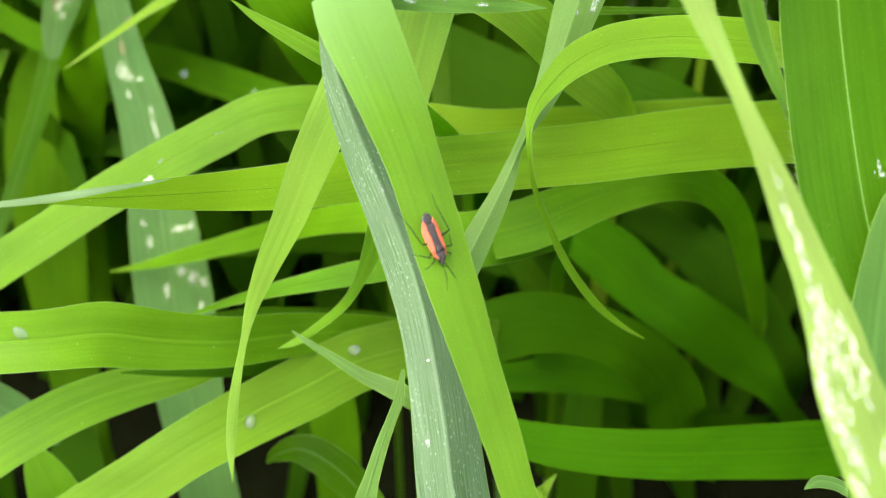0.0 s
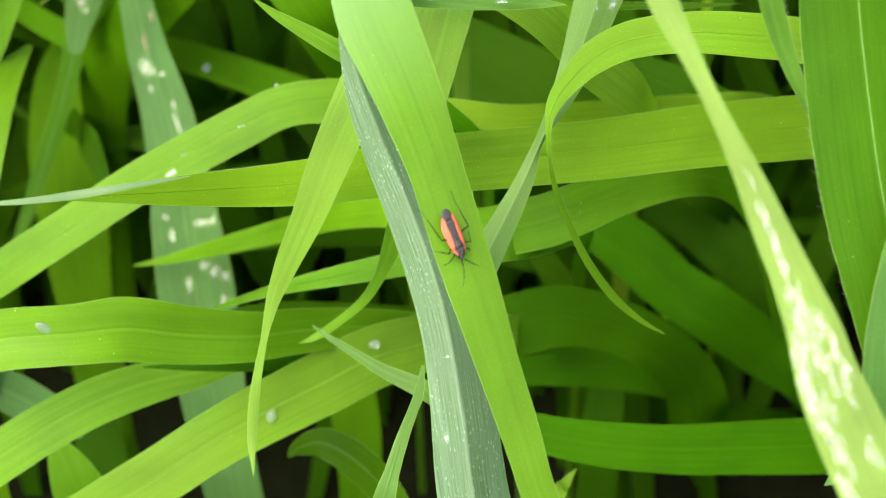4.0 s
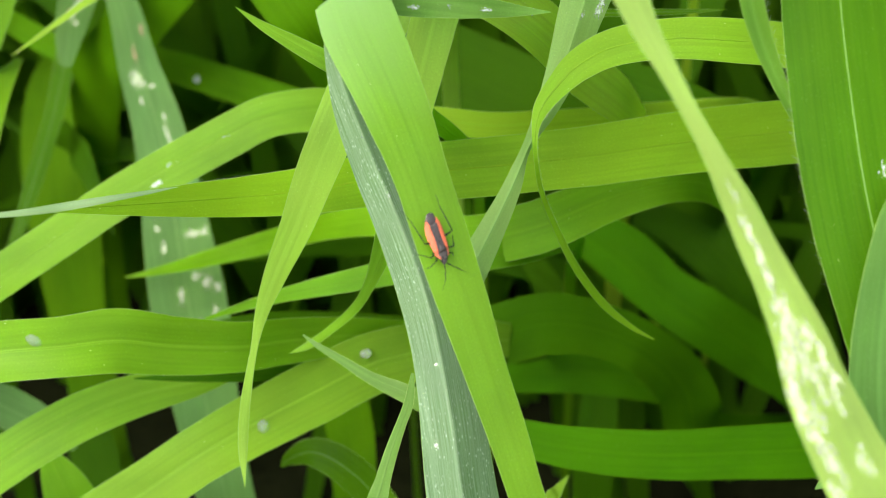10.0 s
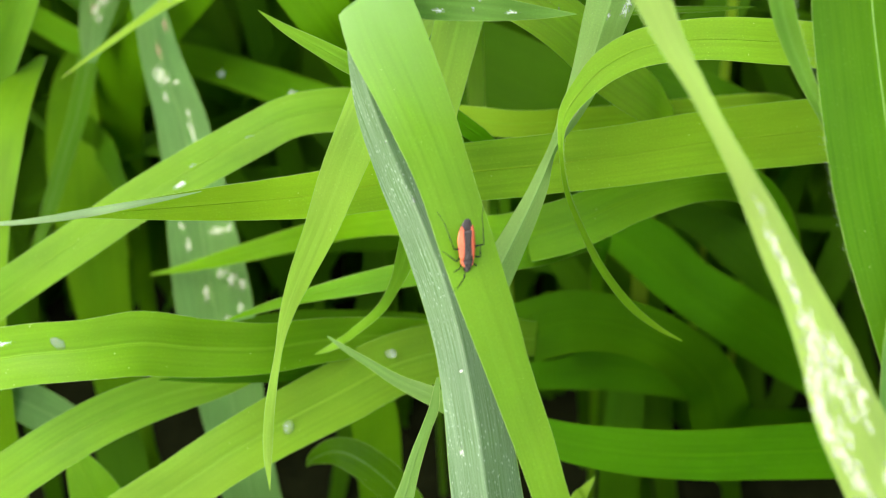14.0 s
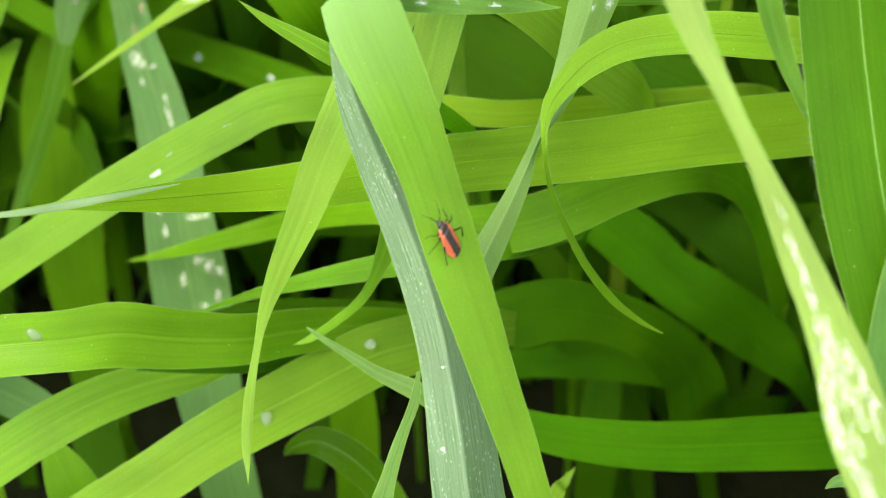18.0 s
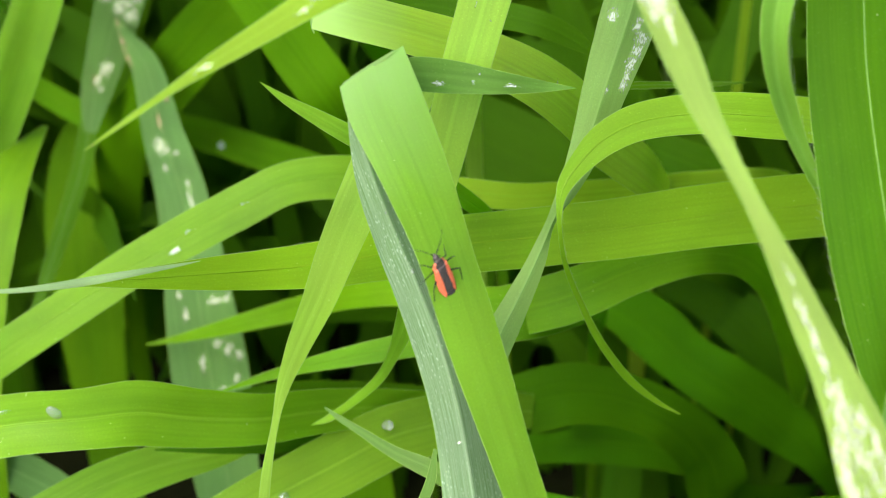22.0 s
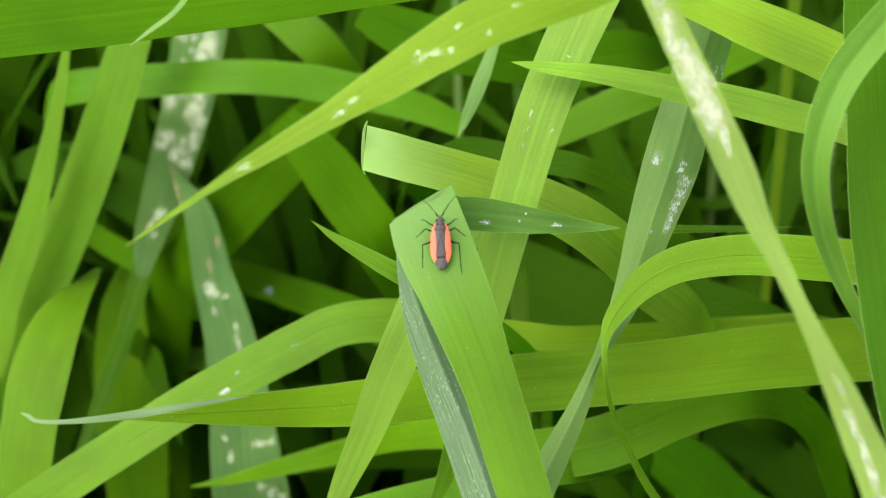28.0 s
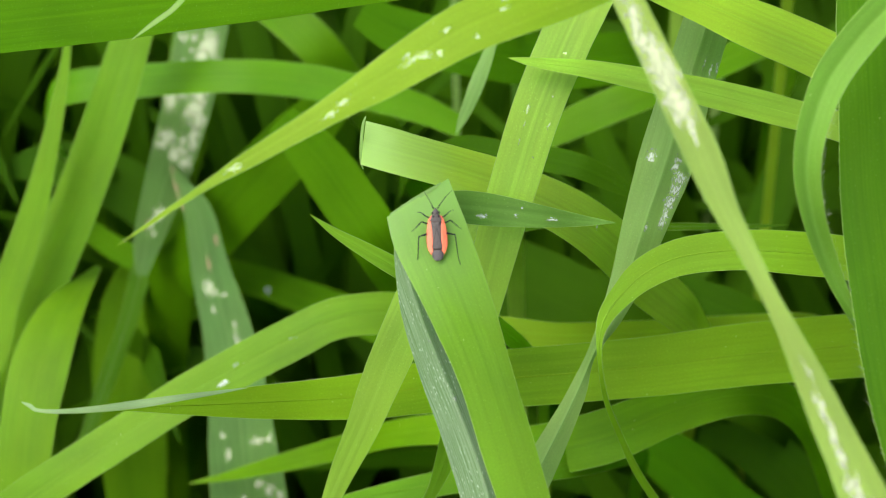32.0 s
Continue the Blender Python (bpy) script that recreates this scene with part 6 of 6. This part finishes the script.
# the speckled leaf sways in the wind: shift to the right and up (mm) and turn (degrees) about its dark spot
SWAY = [
    (0, 1.19, 0.88, -0.58),
    (0.5, 0.95, 0.75, -0.15),
    (1, 1.48, 0.83, -0.82),
    (1.5, 1.18, 0.80, -0.76),
    (2, 0.29, 0.71, 0.52),
    (2.5, 0.73, 1.53, -0.47),
    (3, -3.73, 1.15, 1.78),
    (3.5, -6.26, 0.77, 2.68),
    (4, -4.09, 0.71, 1.67),
    (4.5, -5.24, 0.38, 2.95),
    (6.5, 0.20, 2.16, -1.97),
    (7, -0.70, 1.74, -1.27),
    (7.5, -0.61, 1.91, -0.33),
    (8, -10.57, -1.14, 9.24),
    (8.5, -6.01, -0.03, 3.77),
    (9, -2.12, 0.63, 1.05),
    (9.5, -7.28, -1.50, 5.54),
    (10, -3.75, -0.30, 3.00),
    (10.5, -5.85, -1.28, 4.85),
    (11, -3.05, -0.46, 2.23),
    (11.5, -2.33, 0.14, 1.97),
    (12, -2.10, 0.38, 1.69),
    (12.5, -1.28, 0.83, 0.78),
    (13, -0.94, 0.63, 0.04),
    (13.5, -3.70, -0.41, 2.54),
    (14, -4.37, -0.59, 2.72),
    (14.5, -3.64, -1.18, 2.45),
    (16.5, -1.24, -0.83, 1.46),
    (17, -1.11, -0.51, 1.51),
    (17.5, -0.71, -0.74, 0.93),
    (18, -0.49, -0.98, 0.70),
    (18.5, 0.16, -0.32, 0.85),
    (19, 0.12, -0.60, 0.36),
    (19.5, 0.64, -0.08, 0.19),
    (20, 0.00, -0.00, 0.00),
    (20.5, 0.11, 0.37, -0.11),
    (21, -1.60, 0.03, 1.04),
    (21.5, -0.82, 0.40, -0.05),
    (22, -0.57, -0.16, 1.49),
    (22.5, -1.17, 0.98, 0.50),
    (23, -6.03, 0.14, 6.29),
    (23.5, -5.40, 1.10, 3.63),
    (24, -6.14, 3.38, 3.67),
    (24.5, -5.94, 5.66, 1.50),
    (25, -8.23, 4.28, 4.01),
    (25.5, -3.20, 3.54, -0.68),
    (27.5, -0.18, 3.19, -0.54),
    (28, -0.40, 2.63, -0.47),
    (28.5, -0.04, 2.46, -0.15),
    (29, -0.45, 2.18, -0.18),
    (29.5, -0.82, 2.15, -0.27),
    (30, -3.59, 2.31, 3.40),
    (30.5, -2.54, 2.48, 1.45),
    (31, -2.75, 2.96, 0.81),
    (31.5, -2.64, 2.97, 1.41),
    (32, -2.97, 3.22, 0.65),
]
# the arching leaf bobs: shift in mm
BOB = [
    (0, 3.6, -2.0, -2.4),
    (0.5, 3.3, -1.8, -2.2),
    (1, 2.9, -1.5, -1.8),
    (1.5, 4.0, -1.7, -2.0),
    (2, 2.7, -1.0, -1.2),
    (2.5, 1.4, 0.3, 0.4),
    (3, -6.2, 2.9, 3.4),
    (3.5, -6.0, 4.7, 5.7),
    (4, -3.3, 3.8, 4.7),
    (4.5, 3.3, 0.3, 0.3),
    (7, 0.2, 3.0, 3.7),
    (8, -4.3, 2.5, 3.1),
    (9, -11.6, 3.4, 4.2),
    (10, -5.1, 0.2, 0.3),
    (11, 1.6, -2.1, -2.5),
    (11.5, 3.2, -1.7, -2.1),
    (12, 2.2, -1.6, -2.1),
    (12.5, 3.9, -1.3, -1.7),
    (13, 2.2, -1.4, -1.8),
    (13.5, 0.4, -1.1, -1.3),
    (14, -0.9, -1.0, -1.1),
    (14.5, 2.0, -2.1, -2.6),
    (16.5, 4.1, -2.2, -2.7),
    (17, 3.3, -2.3, -2.7),
    (17.5, 3.7, -1.8, -2.1),
    (18, 3.9, -2.1, -2.5),
    (18.5, 4.8, -2.1, -2.5),
    (19, 4.1, -2.0, -2.4),
    (19.5, 4.3, -1.6, -1.9),
    (20, 2.7, -0.8, -1.0),
    (20.5, 2.7, -1.0, -1.3),
    (21, 1.6, -1.0, -1.3),
    (21.5, 1.3, -1.9, -2.5),
    (22, 2.1, -1.1, -1.6),
    (22.5, 1.6, -0.4, -0.7),
    (23, -0.8, -0.4, -0.5),
    (23.5, -6.7, 1.4, 2.4),
    (24, -3.4, 1.8, 3.0),
    (24.5, -1.8, 0.7, 1.4),
    (25, -1.2, -0.2, -0.2),
    (25.5, -1.7, 0.2, 0.6),
    (27.5, 0.8, -0.1, -0.3),
    (28, -0.4, 1.7, 2.9),
    (28.5, 0.4, 0.4, 0.6),
    (29, 1.0, 0.5, 0.7),
    (29.5, 1.7, -0.1, -0.3),
    (30, 0.1, 0.0, 0.0),
    (30.5, -1.7, 2.2, 4.0),
    (31, -1.3, 1.2, 2.1),
    (31.5, -1.0, 0.8, 1.6),
    (32, -1.7, 0.9, 1.7),
]
# the arched leaf with the white fleck stirs: shift in mm
NUDGE = [
    (0, 1.0, -0.5, -0.6),
    (0.5, 0.8, -0.3, -0.4),
    (1, 0.1, -0.2, -0.2),
    (1.5, -0.6, 0.1, 0.1),
    (2, 0.0, -0.0, -0.0),
    (2.5, 0.3, 0.1, 0.1),
    (3, 0.4, 0.0, 0.0),
    (3.5, 1.1, -0.1, -0.2),
    (4, 1.3, -0.2, -0.2),
    (4.5, 1.8, -0.6, -0.8),
    (6.5, 1.0, -0.3, -0.4),
    (7, 0.2, 0.1, 0.2),
    (7.5, -0.4, 0.3, 0.4),
    (8, 1.1, 0.0, 0.0),
    (8.5, 0.9, -0.1, -0.1),
    (9, 0.4, -0.0, -0.0),
    (9.5, 0.7, -0.1, -0.1),
    (10, 0.3, -0.1, -0.1),
    (10.5, 0.2, -0.1, -0.1),
    (11, -0.1, -0.1, -0.1),
    (11.5, 0.6, -0.3, -0.3),
    (12, 0.6, -0.0, -0.0),
    (12.5, 0.1, -0.1, -0.1),
    (13, -0.2, 0.0, 0.0),
    (13.5, -0.1, -0.1, -0.1),
    (14, 0.1, -0.2, -0.3),
    (14.5, 0.4, -0.5, -0.6),
    (16.5, -0.4, -0.6, -0.6),
    (17, -0.6, -0.2, -0.2),
    (17.5, -0.3, -0.2, -0.2),
    (18, -0.2, -0.3, -0.4),
    (18.5, -0.1, -0.3, -0.4),
    (19, 0.1, -0.5, -0.6),
    (19.5, 0.1, -0.2, -0.3),
    (20, -0.3, -0.2, -0.2),
    (20.5, -0.3, -0.1, -0.1),
    (21, -0.1, 0.1, 0.1),
    (21.5, -0.4, 0.0, 0.0),
    (22, -0.8, 0.3, 0.5),
    (22.5, -0.5, 0.2, 0.3),
    (23, -0.6, 0.2, 0.3),
    (23.5, -0.6, 0.1, 0.2),
    (24, -0.4, 0.2, 0.3),
    (24.5, -0.5, -0.1, -0.1),
    (25, 0.3, 0.0, 0.0),
    (25.5, 0.3, 0.1, 0.1),
    (27.5, 0.3, 0.1, 0.2),
    (28, -0.3, 0.1, 0.2),
    (28.5, 1.3, -0.3, -0.7),
    (29, 0.8, -0.2, -0.5),
    (29.5, 0.4, -0.0, -0.0),
    (30, -0.1, 0.1, 0.2),
    (30.5, -0.1, 0.2, 0.3),
    (31, -0.4, 0.3, 0.6),
    (31.5, -0.8, 0.4, 0.8),
    (32, -0.3, 0.5, 0.9),
]


def motions():
    walk(bug, BUG_PATH + ([] if BUG_PATH[-1][0] == 32 else [(32, BUG_PATH[-1][1])]))
    spot = Vector((47.4, -40.1, 321.4)) * MM
    up = Vector((0, math.sin(radians(40)), math.cos(radians(40))))
    home = leaves["NS"].location.copy()
    rows = []
    for t, right, high, turn in SWAY:
        rows.append((t, Matrix.Translation(spot + (Vector((right, 0, 0)) + up * high) * MM) @ Matrix.Rotation(radians(turn), 4, TOWARDS) @ Matrix.Translation(home - spot)))
    walk(leaves["NS"], rows)
    for key, shifts in (("N1", BOB), ("H1", NUDGE)):
        home = leaves[key].location.copy()
        walk(leaves[key], [(t, Matrix.Translation(home + Vector((x, y, z)) * MM)) for t, x, y, z in shifts])
    # the legs step while it walks, the antennae feel about
    busy = lambda t: 1.0 if 13.2 < t < 24.9 else 0.12
    for (row, sx), (limb, at) in limbs.items():
        rows = []
        for k in range(0, 129):
            t = k * 0.25
            if row == "feeler":
                a, b = 14 * math.sin(t * 2.1 + sx) + 6 * math.sin(t * 5.3), 10 * math.sin(t * 1.7 + 2 * sx)
            else:
                phase = {"fore": 0, "mid": math.pi, "hind": 0}[row] + (math.pi if sx > 0 else 0)
                a, b = 13 * busy(t) * math.sin(t * 7.0 + phase), 0
            rows.append((t, pose(at.x, at.y, at.z, b, 0, a)))
        walk(limb, rows)


motions()
